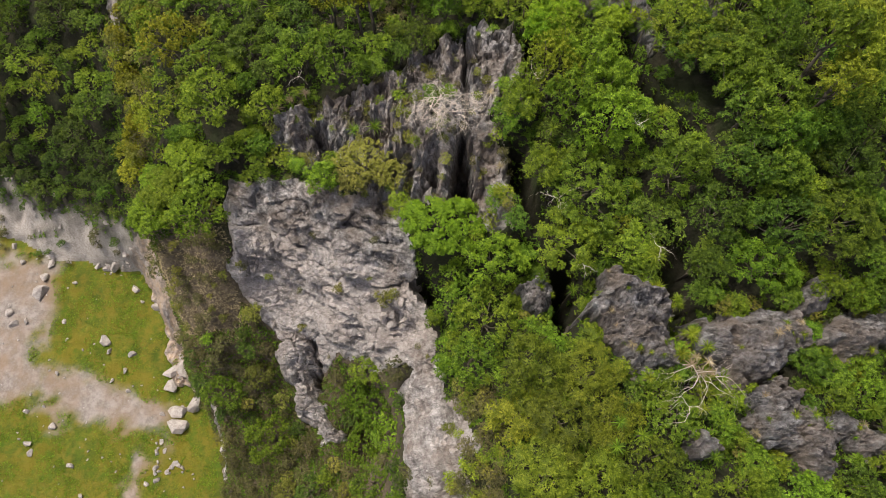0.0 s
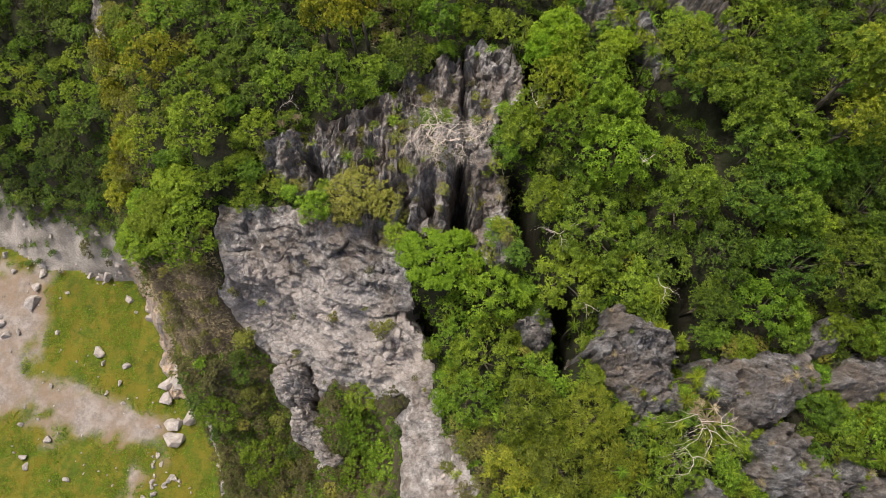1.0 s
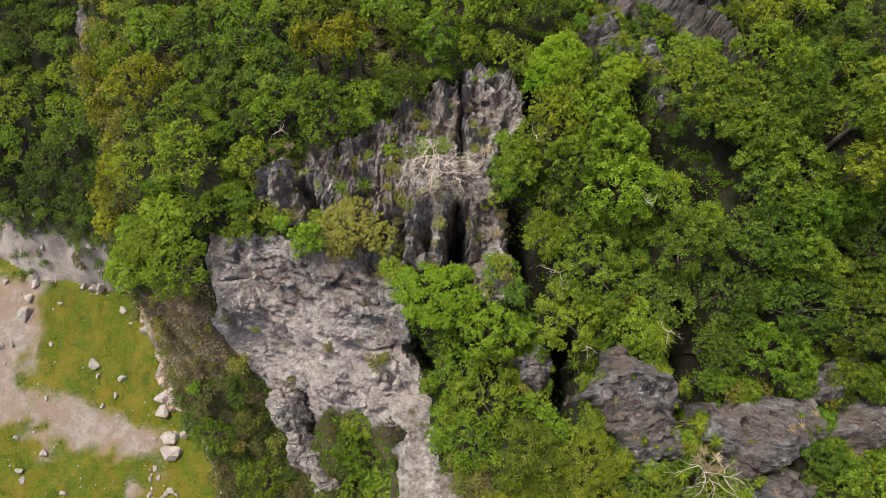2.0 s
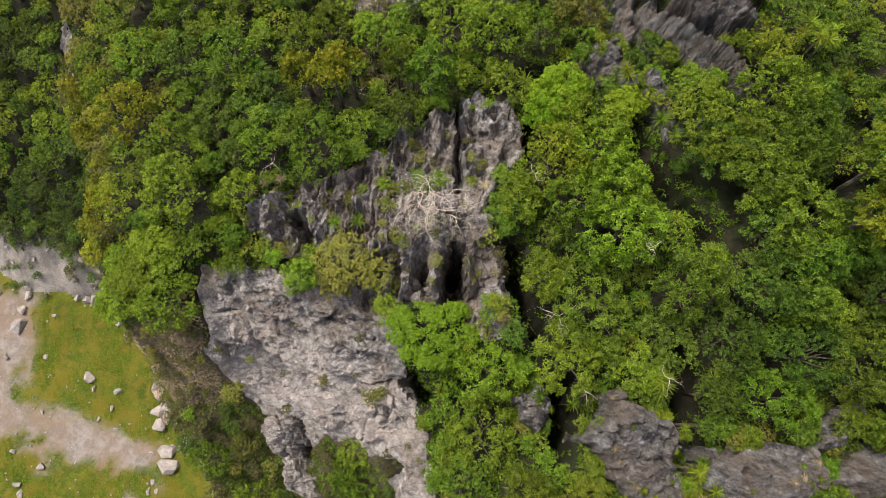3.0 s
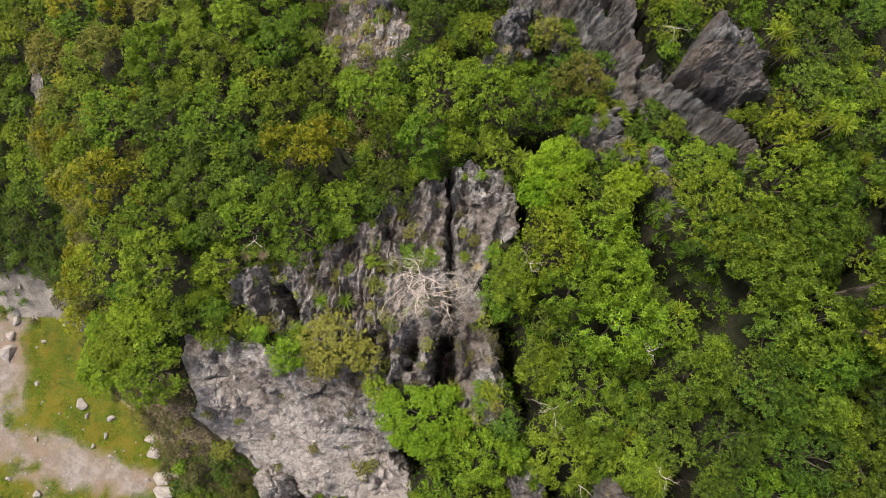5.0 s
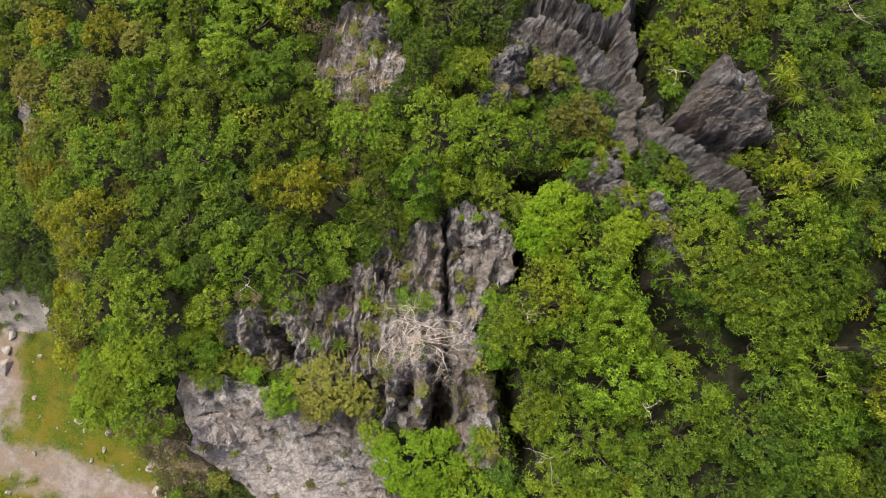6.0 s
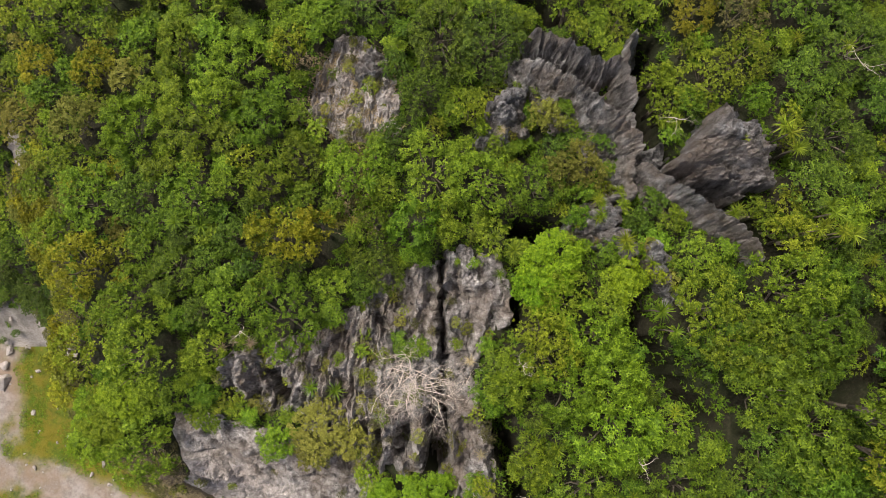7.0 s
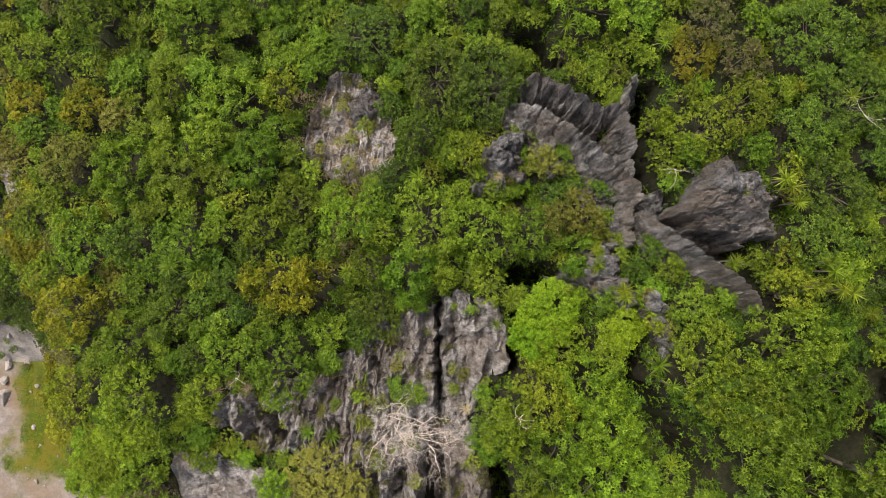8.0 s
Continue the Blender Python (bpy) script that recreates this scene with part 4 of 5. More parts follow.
# ---- loose stones ----
def stone_mesh(seed):
    rng = np.random.default_rng(seed)
    bm = bmesh.new()
    for d in unit(rng.normal(size=(12, 3))) * rng.uniform(0.85, 1.1, (12, 1)) * np.array([1.0, 0.85, 0.68]):
        bm.verts.new(d)
    bmesh.ops.convex_hull(bm, input=bm.verts)
    bmesh.ops.delete(bm, geom=[v for v in bm.verts if not v.link_faces], context="VERTS")
    bmesh.ops.dissolve_limit(bm, angle_limit=0.25, verts=bm.verts, edges=bm.edges)
    bmesh.ops.bevel(bm, geom=bm.edges[:], offset=0.022, segments=1, affect="EDGES", profile=0.6)
    bmesh.ops.triangulate(bm, faces=bm.faces)
    me = bpy.data.meshes.new("stone")
    bm.to_mesh(me)
    bm.free()
    me.materials.append(STONE)
    return me


def stone_material():
    m, n, l, b = material("pale_boulder", 0.9)
    g = textured(n, l, "ShaderNodeTexNoise", 3.5, 7, 0.7)
    w = textured(n, l, "ShaderNodeTexNoise", 0.9, 3)
    c = ramp(n, l, g.outputs[0], [(0.3, (0.23, 0.208, 0.192)), (0.5, (0.40, 0.368, 0.345)), (0.72, (0.58, 0.55, 0.52))])
    c = blend(n, l, ramp(n, l, w.outputs[0], [(0.45, (0, 0, 0)), (0.65, (0.5, 0.5, 0.5))]), c, (0.22, 0.165, 0.13))
    l.new(c, b.inputs["Base Color"])
    bump(n, l, b, [(g.outputs[0], 0.6, 0.12)])
    return m


STONE = stone_material()
STONES = [stone_mesh(s) for s in range(7)]


def stone(name, x, y, r, turn, label, group, sink=0.25, kind=0, tip=0.0):
    ob = new(name, STONES[kind % len(STONES)])
    ob.matrix_basis = standing(x, y, ground(x, y) + r * (0.5 - sink), turn, (r, r, r), (tip, tip * 0.6))
    return tagged(ob, label, "boulder" if r > 0.4 else "stone", group)


BOULDERS = [(-25.3, 10.3, 0.72), (-23.8, 10.5, 0.9), (-25.1, 8.9, 0.74), (-24.4, 11.6, 0.5), (-24.5, 9.8, 0.36), (-24.3, 6.9, 0.9), (-22.9, 7.3, 0.9), (-24.0, 5.5, 0.92), (-38.9, 17.9, 0.8), (-38.9, 19.4, 0.5), (-31.9, 20.4, 0.6), (-32.7, 20.5, 0.36), (-29.8, 18.3, 0.46), (-27.1, 16.4, 0.66),
            (-31.9, 13.2, 0.58), (-29.2, 11.9, 0.4), (-41.6, 15.9, 0.45), (-40.9, 14.8, 0.46), (-39.8, 15.1, 0.35), (-36.2, 15.1, 0.3), (-37.4, 4.0, 0.42), (-37.0, 3.1, 0.35), (-33.2, 2.0, 0.35), (-35.4, 5.4, 0.4), (-38.1, 6.7, 0.3), (-31.4, 12.2, 0.34)]
for k, (x, y, r) in enumerate(BOULDERS):
    stone("boulder", x, y, 1.12 * r, k * 1.7, "angular pale limestone boulder lying on the grass", "boulders in the yard", 0.28, k, 0.2)
rng = np.random.default_rng(5)
for k in range(120):
    x, y = rng.uniform(-44, -22), rng.uniform(-3, 20)
    if inside(CONTOURS[0][1], np.array(x), np.array(y)) > -0.5:
        continue
    stone("stone", x, y, float(rng.uniform(0.07, 0.17) if k % 7 else rng.uniform(0.2, 0.34)), rng.uniform(0, 6), "small pale stone in the grass", "small stones in the yard", 0.3, k)
for k in range(90):
    x, y = rng.uniform(-46, -27), rng.uniform(19.6, 28.5)
    if inside(SCREE, np.array(x), np.array(y)) > -0.4:
        stone("rubble", x, y, float(rng.uniform(0.1, 0.22) if k % 4 else rng.uniform(0.25, 0.5)), rng.uniform(0, 6), "pale limestone piece on the bare dirt slope", "rubble on the dirt slope", 0.3, k, rng.uniform(-0.5, 0.5))
for cx, cy, count in ((-24.5, 1.6, 12), (-11.2, 15.5, 8), (-7.0, 12.9, 7), (-3.3, 10.1, 10), (-25.6, 3.2, 6), (0.2, 2.6, 9), (0.6, -0.6, 9), (-0.8, 4.8, 6)):
    for k in range(count):
        x, y = cx + rng.normal(0, 0.55), cy + rng.normal(0, 0.5)
        stone("rubble", x, y, float(rng.uniform(0.14, 0.38)), rng.uniform(0, 6), "broken pale limestone piece lying in rubble", "rubble below the face", 0.3, k, rng.uniform(-0.5, 0.5))

# ---- trees and shrubs ----
KINDS = {
    "bright": ("tight", "bright", "shrub", "dense round shrub with bright green leaves"),
    "broad": ("broad", "fresh", "tree", "broadleaf tree with whorled fresh green leaves"),
    "mid": ("fine", "green", "tree", "bushy mid-green tree with small leaves"),
    "dark": ("fine", "dark", "tree", "dense dark green tree with small leaves"),
    "pale": ("airy", "pale", "tree", "open yellow-green tree with visible twigs"),
    "olive": ("fine", "olive", "shrub", "olive-yellow fine-leaved shrub on the rock"),
    "feather": ("feather", "bamboo", "bamboo", "feathery yellow-green bamboo-like clump"),
    "lime": ("dense", "pale", "tree", "tall tree with bright yellow-green leaves"),
    "rich": ("broad", "rich", "tree", "broadleaf tree with rich green whorled leaves"),
    "deep": ("fine", "deep", "tree", "deep green tree with small dark leaves"),
    "yellow": ("fine", "yellow", "shrub", "yellowing shrub among green ones"),
    "dry": ("airy", "dry", "shrub", "dry brownish shrub on the steep slope"),
}
SIZES = (0.5, 0.8, 1.2, 1.7, 2.3, 3.0)
STOCK = {}
PLACED = []


def plant(kind, x, y, top, radius, seed):
    """A tree of a kind whose crown reaches up to top."""
    foot = ground(x, y)
    radius *= 0.83
    size = min(SIZES, key=lambda s: abs(s - radius))
    tall = 0.9 + 1.15 * size
    pick = (kind, size, seed % 2)
    foliage, colour, category, label = KINDS[kind]
    if pick not in STOCK:
        name = "bamboo_clump" if category == "bamboo" else "dry_bush" if kind == "dry" else "tree" if size > 1.5 and category == "tree" else "bush" if kind in ("dark", "deep") else "sapling" if kind in ("broad", "rich") else "shrub"
        if name == "shrub" and size < 0.7:
            name = "small_bush" if kind in ("mid", "bright") else "low_shrub"
        if name in ("shrub", "low_shrub", "small_bush"):
            category, label = "shrub", label.replace("tree", "shrub")
        if name in ("bush", "sapling", "dry_bush"):
            category = name.replace("dry_", "")
            label = label.replace("tree", category).replace("shrub", category)
        STOCK[pick] = Stock(lambda: tree(name, foliage, colour, size, tall, 100 * len(STOCK) + seed % 2, label, category))
    wide = radius / size
    height = max(0.6 * tall * wide, top - foot)
    top = max(top, foot + height)
    PLACED.append((x, y, radius))
    bare_stem = height - 1.6 * tall * wide
    if bare_stem > 0.3:
        height -= bare_stem
    lean = (0.06 * math.sin(seed * 1.3), 0.06 * math.cos(seed * 2.1))
    ob = STOCK[pick].put(standing(x, y, top - height, seed * 2.4, (wide, wide, height / tall), lean), "plants on the hill")
    if bare_stem > 0.3:
        base = top - height
        v, f = tube([(x, y, foot - 0.4), (x + 0.1, y - 0.05, (foot + base) / 2), (x, y, base + 0.3 * height)], [0.11, 0.09, 0.08], 7)
        stem = part("lower_trunk", mesh_from("lower_trunk", v, f, BARK, False), ob)
        stem.matrix_parent_inverse = ob.matrix_basis.inverted()
    return ob


GROVE = {
    "bright": [(-0.1, 14.0, 26.8, 2.45), (-17.6, 18.0, 22.4, 1.9), (-19.1, 16.6, 21.2, 1.6), (-16.0, 19.5, 23.3, 1.6), (6.6, 25.9, 30.4, 1.9), (9.7, 25.0, 30.2, 1.2), (5.9, 24.6, 30.2, 1.3), (-18.4, 18.6, 22.2, 1.5)],
    "broad": [(8.0, 15.4, 29.2, 2.8), (6.8, 12.6, 27.9, 2.3), (5.6, 16.6, 28.8, 1.5), (9.2, 18.4, 31.4, 2.4), (16.2, 10.6, 29.7, 1.9), (3.9, 20.0, 28.6, 1.4), (10.3, 12.2, 28.2, 1.5), (0.0, 28.0, 29.7, 1.7), (8.4, 22.7, 31.2, 1.9), (8.9, 20.6, 31.4, 1.9), (4.6, 20.6, 29.3, 1.6), (7.3, 20.1, 31.0, 2.1)],
    "rich": [(12.0, 15.9, 31.0, 2.1), (14.2, 22.4, 31.9, 2.4), (16.0, 21.8, 32.7, 2.8), (16.8, 18.2, 33.2, 2.2), (19.5, 12.6, 31.2, 2.7), (15.5, 20.5, 33.0, 2.2), (17.6, 16.6, 32.6, 1.5), (18.6, 17.0, 32.4, 1.3), (17.4, 15.0, 31.6, 1.4)],
    "mid": [(2.6, 8.8, 26.0, 2.5), (1.1, 9.9, 25.2, 1.8), (1.9, 6.6, 25.8, 1.7), (9.6, 1.6, 28.0, 1.6), (11.4, 3.2, 28.0, 1.6), (-1.9, 28.3, 29.5, 1.3), (1.0, 30.6, 29.8, 2.2), (3.6, 30.0, 30.2, 2.0), (6.0, 29.9, 30.2, 1.6), (-5.9, 31.6, 27.8, 1.6), (13.1, 23.7, 32.0, 2.2), (14.7, 22.2, 32.4, 2.3), (16.3, 24.6, 33.2, 2.2), (17.4, 22.6, 33.2, 2.1), (13.1, 26.0, 30.5, 1.3), (3.0, 15.1, 27.2, 0.9)],
    "dark": [(15.6, 18.2, 32.2, 1.9), (16.2, 15.5, 31.8, 2.3), (15.2, 16.0, 31.0, 1.8), (11.5, 13.4, 29.0, 1.6), (14.0, 13.4, 30.2, 1.9), (17.6, 12.6, 30.8, 2.1), (13.7, 10.6, 29.0, 1.4), (1.6, 37.4, 29.8, 2.3), (4.0, 36.9, 30.2, 2.3), (0.5, 34.7, 29.5, 1.4), (-2.1, 40.2, 28.5, 2.0), (20.4, 15.4, 31.6, 2.0), (18.4, 38.1, 32, 2.5), (19.9, 35.3, 32, 2.0), (17.9, 34.1, 32, 1.7), (18.9, 31.3, 32.3, 1.9), (17.8, 29.1, 32.4, 1.7)],
    "pale": [(6.2, 21.9, 31, 1.9), (4.8, 21.4, 30.2, 1.3), (-6.4, 37.4, 28.5, 1.4), (7.0, 24.2, 30.8, 1.8), (5.9, 22.9, 31.0, 1.6), (11.9, 33.7, 31, 1.4), (13.5, 34.2, 31.6, 1.8), (15.1, 35.1, 32, 1.8), (16.7, 26.8, 32.6, 1.4), (2.9, 33.4, 30, 0.9), (8.1, 37.3, 30.2, 0.6), (9.9, 37.4, 30.2, 0.9), (-10.2, 19.2, 24.4, 0.9)],
    "olive": [(-4.7, 17.9, 26.8, 1.9), (-3.1, 17.3, 26.5, 1.2), (-5.2, 16.9, 26.1, 1.2), (8.1, 30.7, 30.6, 1.3), (7.0, 30.4, 30.4, 1.1), (6.2, 33.0, 30.1, 1.0)],
    "lime": [(18.7, 18.0, 35.4, 1.5), (18.2, 19.7, 36.6, 1.5), (19.6, 19.0, 35.8, 1.5), (21.6, 22.3, 34.0, 2.0)],
    "feather": [(4.6, 5.6, 28.2, 2.2), (7.3, 5.4, 27.6, 1.9), (3.7, 3.3, 27.2, 1.6), (5.8, 3.0, 28, 2.2), (4.6, 0.7, 27.8, 1.9), (7.2, 0.4, 27.8, 1.9), (8.3, 3.2, 27.8, 1.4)],
    "yellow": [(-4.5, 27.8, 30.2, 1.2), (-5.2, 27.0, 30.7, 1.25), (-6.9, 27.6, 29.9, 1.2), (13.3, 37.9, 31, 1.5)],
}
seed = 0
for kind, rows in GROVE.items():
    for x, y, top, r in rows:
        seed += 1
        plant(kind, x, y, top, r, seed)
for x, y, top, r in ((-4.6, 5.2, 15.4, 2.2), (-5.2, 7.6, 16.6, 1.3), (-6.2, 6.3, 15.2, 1.3), (-5.5, 2.9, 12.8, 2.0), (-3.4, 3.6, 13.0, 1.6), (-4.2, 0.4, 10.8, 1.8)):
    seed += 1
    plant("mid", x, y, top, r, seed)
rng = np.random.default_rng(58)
for k in range(46):
    x, y, r = rng.uniform(-46, -26), rng.uniform(20.5, 29.5), rng.uniform(0.25, 0.6)
    if inside(SCREE, np.array(x), np.array(y)) > -1.5:
        plant(("dry", "dry", "deep", "dry")[k % 4], x, y, ground(x, y) + 0.2 + r, r, 2100 + k)
for x, y, top, r in ((15.9, 28.2, 30.9, 0.9), (16.8, 28.4, 31.4, 1.0), (17.2, 27.2, 31.6, 1.0), (16.2, 27.4, 30.9, 0.7), (12.9, 33.4, 31.0, 0.9), (16.9, 32.2, 31.9, 0.8), (15.6, 33.2, 31.7, 0.9)):
    seed += 1
    plant("mid" if seed % 2 else "pale", x, y, top, r, seed)
for x, y, top, r in ((15.2, 37.2, 31.8, 1.4), (14.0, 39.2, 31.4, 1.4)):
    seed += 1
    plant("dry", x, y, top, r, seed)


def rocky(x, y):
    i = int(np.clip(np.searchsorted(GX, x), 1, len(GX) - 1))
    j = int(np.clip(np.searchsorted(GY, y), 1, len(GY) - 1))
    return ROCK[j, i]


def dusty(x, y):
    i = int(np.clip(np.searchsorted(GX, x), 1, len(GX) - 1))
    j = int(np.clip(np.searchsorted(GY, y), 1, len(GY) - 1))
    return DUST[j, i]


def free(x, y, r, crowd, margin=0.75):
    if dusty(x, y) > 0.3 or dusty(x, y - 0.8 * r) > 0.45:
        return False
    if rocky(x, y) > 0.3 or any(math.hypot(x - a, y - b) < crowd * (r + c) for a, b, c in PLACED):
        return False
    here = np.array([x]), np.array([y])
    if inside(GULLY, *here)[0] > -0.6 * r or inside(SPUR, *here)[0] > -0.6 * r or inside(BANK, *here)[0] > -0.9 * r or inside(LEDGE, *here)[0] > -0.3 * r or inside(VEIN, *here)[0] > -0.7 * r:
        return False
    if any(inside(o, *here)[0] > -margin * r for o in CRAGS):
        return False
    for (ax, ay), (bx, by), half, deep in CREVICES:
        ex, ey = bx - ax, by - ay
        t = min(1, max(0, ((x - ax) * ex + (y - ay) * ey) / (ex * ex + ey * ey)))
        if math.hypot(x - ax - t * ex, y - ay - t * ey) < half + 0.75 * r:
            return False
    return True


def zone_kind(x, y, u):
    """What grows at a place."""
    low = inside(CONTOURS[3][1], np.array([x]), np.array([y]))[0]
    if x < -23.5 and y > 18:
        return ("deep" if u < 0.7 else "dark") if y < 29 else "mid" if u < 0.4 else "dark" if u < 0.7 else "pale"
    if low < 0.3 and y < 18:
        return "dry" if u < 0.66 else "olive" if u < 0.74 else "deep" if u < 0.92 else "mid"
    if x < -18.5 and y > 18:
        return "dry" if u < 0.2 else "olive" if u < 0.36 else "yellow" if u < 0.52 else "pale" if u < 0.72 else "mid"
    if x < -15 and y > 22:
        return "pale" if u < 0.3 else "olive" if u < 0.5 else "yellow" if u < 0.66 else "mid"
    if x < -4 and y > 31:
        return "broad" if u < 0.62 else "mid" if u < 0.88 else "pale"
    if x < -7 and y > 25.5:
        return "dark" if u < 0.4 else "rich" if u < 0.7 else "mid"
    if x < 3 and y < 22:
        return "mid" if u < 0.6 else "broad" if u < 0.9 else "pale"
    if x < 3:
        return "mid" if u < 0.38 else "dark" if u < 0.46 else "broad" if u < 0.68 else "yellow" if u < 0.76 else "pale"
    if x > 9 and y < 27:
        return "rich" if u < 0.5 else "dark" if u < 0.7 else "mid" if u < 0.92 else "pale"
    return "mid" if u < 0.35 else "dark" if u < 0.55 else "broad" if u < 0.78 else "pale"


for k in range(16):
    x, y = -20.2 - 0.22 * k + 0.35 * math.sin(k * 2.2), 19.6 + 0.8 * k
    plant(("yellow", "olive", "yellow", "dry")[k % 4], x, y, ground(x, y) + 1.9 + 0.3 * math.sin(k), 1.0 + 0.15 * math.cos(k * 3), 700 + k)
    plant(("dry", "yellow", "olive", "yellow", "dry")[k % 5], x - 1.1, y - 0.3, ground(x - 1.1, y - 0.3) + 1.3, 0.7 + 0.15 * math.sin(k * 2), 730 + k)
    plant(("yellow", "yellow", "pale")[k % 3], x - 0.2, y + 0.4, ground(x, y) + 2.1, 0.6, 760 + k)
rng = np.random.default_rng(77)
for k in range(80):
    x, y, r = rng.uniform(-10.5, 5), rng.uniform(13.6, 26.4), rng.uniform(0.16, 0.34)
    if inside(CREST, np.array([x]), np.array([y]))[0] > 0.2 and rng.uniform() < 0.7:
        plant(("olive", "pale", "dry", "olive", "mid")[k % 5], x, y, ground(x, y) + 0.1 + r, r / 0.83, 1200 + k)
for k in range(60):
    x, y, r = rng.uniform(-15, 2), rng.uniform(-1, 17), rng.uniform(0.12, 0.28)
    if max(inside(FACE, np.array([x]), np.array([y]))[0], inside(RIB, np.array([x]), np.array([y]))[0]) > 0.3 and rng.uniform() < 0.6:
        plant(("olive", "dry", "dry")[k % 3], x, y, ground(x, y) + 0.1 + r * 0.7, r / 0.83, 1300 + k)
for k in range(84):
    x, y, r = 2.9 - 2.6 * rng.uniform() ** 1.4, rng.uniform(-3.0, 5.6), rng.uniform(0.22, 0.55)
    plant(("dry", "olive", "dry", "pale")[k % 4], x, y, ground(x, y) + 0.2 + r * 0.9, r / 0.83, 1400 + k)
rng = np.random.default_rng(12)
for sizes, tries, crowd, margin in (((1.5, 2.4), 700, 0.80, 0.65), ((1.0, 1.5), 1500, 0.74, 0.5), ((0.6, 0.95), 3200, 0.68, 0.3), ((0.45, 0.65), 8000, 0.72, 0.0)):
    for k in range(tries):
        x, y = rng.uniform(-44, 23.5), rng.uniform(-3.5, 44.5)
        r, u = rng.uniform(*sizes), rng.uniform()
        if any(math.hypot(x - a, y - b) < crowd * (r + c) for a, b, c in PLACED) or inside(CONTOURS[0][1], np.array([x]), np.array([y]))[0] < (1.0 + 1.1 * r if 4 < y < 21 else 1.2) or not free(x, y, r, crowd, margin):
            continue
        kind = zone_kind(x, y, u)
        if kind == "dry" and r > 1.25:
            continue
        seed += 1
        plant(kind, x, y, ground(x, y) + 0.5 + r * rng.uniform(0.95, 1.45), r, seed)


# ---- small plants on the bare rock ----
rng = np.random.default_rng(91)
for k in range(110):
    x, y, r = rng.uniform(-12.5, 4.5), rng.uniform(14.2, 23.5), rng.uniform(0.16, 0.36)
    here = np.array([x]), np.array([y])
    if max(inside(CREST, *here)[0], inside(FACE, *here)[0]) > 0 and y > 19.0 - 0.42 * (x + 12.4):
        plant(("dry", "dry", "olive", "dry", "pale")[k % 5], x, y, ground(x, y) + 0.15 + r, r / 0.83, 1800 + k)
for k, (x, y, r, kind) in enumerate(((-0.6, 22.2, 0.75, "rich"), (0.3, 22.0, 0.55, "mid"), (-1.6, 21.6, 0.5, "pale"), (-2.3, 20.6, 0.5, "pale"), (-2.6, 21.9, 0.45, "mid"), (-3.8, 21.4, 0.4, "pale"), (-1.2, 24.6, 0.4, "olive"), (-2.0, 19.2, 0.5, "olive"),
                                     (-1.6, 18.6, 0.45, "pale"), (2.6, 22.9, 0.4, "olive"), (3.1, 18.8, 0.5, "pale"), (3.4, 15.4, 0.6, "pale"), (2.7, 14.3, 0.6, "pale"), (-9.6, 18.9, 0.7, "mid"), (-8.5, 18.9, 0.6, "olive"), (-11.4, 19.2, 0.7, "mid"), (-10.4, 20.6, 0.4, "olive"))):
    plant(kind, x, y, ground(x, y) + 0.4 + r * 0.8, r, 900 + k)
for k, (x, y, r, kind) in enumerate(((-3.6, 10.9, 0.55, "olive"), (-3.0, 11.1, 0.4, "olive"), (-6.6, 11.9, 0.35, "olive"), (-11.6, 13.3, 0.3, "pale"), (-14.7, 16.9, 0.55, "olive"), (-14.2, 16.2, 0.4, "dry"), (-9.6, 10.4, 0.35, "olive"), (-4.6, 12.2, 0.25, "pale"),
                                     (0.4, 3.2, 0.4, "olive"), (1.4, 1.6, 0.5, "dry"), (-0.6, 0.4, 0.4, "dry"), (0.9, 4.2, 0.4, "dry"), (-4.4, 36.6, 0.4, "pale"), (-2.2, 35.6, 0.5, "pale"), (-3.2, 33.8, 0.4, "olive"), (-3.0, 31.8, 0.5, "dry"), (-3.5, 30.4, 0.5, "dry"), (-4.8, 34.6, 0.35, "olive"))):
    plant(kind, x, y, ground(x, y) + 0.25 + r * 0.7, r, 950 + k)
for k, (x, y, top, r, kind) in enumerate(((18.9, 6.0, 27.6, 1.0, "mid"), (20.0, 5.2, 27.5, 1.0, "pale"), (21.4, 4.7, 27.6, 0.9, "mid"), (19.2, 9.4, 29.0, 0.9, "mid"), (20.8, 9.4, 29.2, 1.0, "mid"), (12.8, 9.4, 28.6, 0.8, "dark"), (13.1, 10.9, 28.8, 0.9, "dark"), (14.0, 4.1, 27.8, 0.8, "pale"),
                                          (13.3, 2.8, 28.0, 1.0, "mid"), (14.9, 1.2, 27.6, 1.0, "mid"), (17.0, 0.4, 27.0, 1.0, "mid"), (12.6, 4.6, 28.2, 0.7, "pale"), (10.6, 4.4, 28.0, 0.9, "pale"), (21.6, 10.2, 29.8, 1.1, "mid"), (22.4, 8.8, 29.2, 0.9, "dark"), (9.0, 12.2, 27.4, 0.7, "pale"),
                                          (9.2, 24.0, 30.4, 1.0, "mid"), (10.6, 27.9, 29.6, 0.6, "dark"), (8.0, 29.3, 29.8, 0.7, "mid"), (12.6, 28.9, 28.6, 0.5, "dark"), (7.6, 38.6, 30.0, 0.8, "pale"), (11.9, 35.0, 30.2, 0.9, "mid"), (12.0, 32.9, 30.4, 0.9, "pale"))):
    plant(kind, x, y, top, r, 1000 + k)


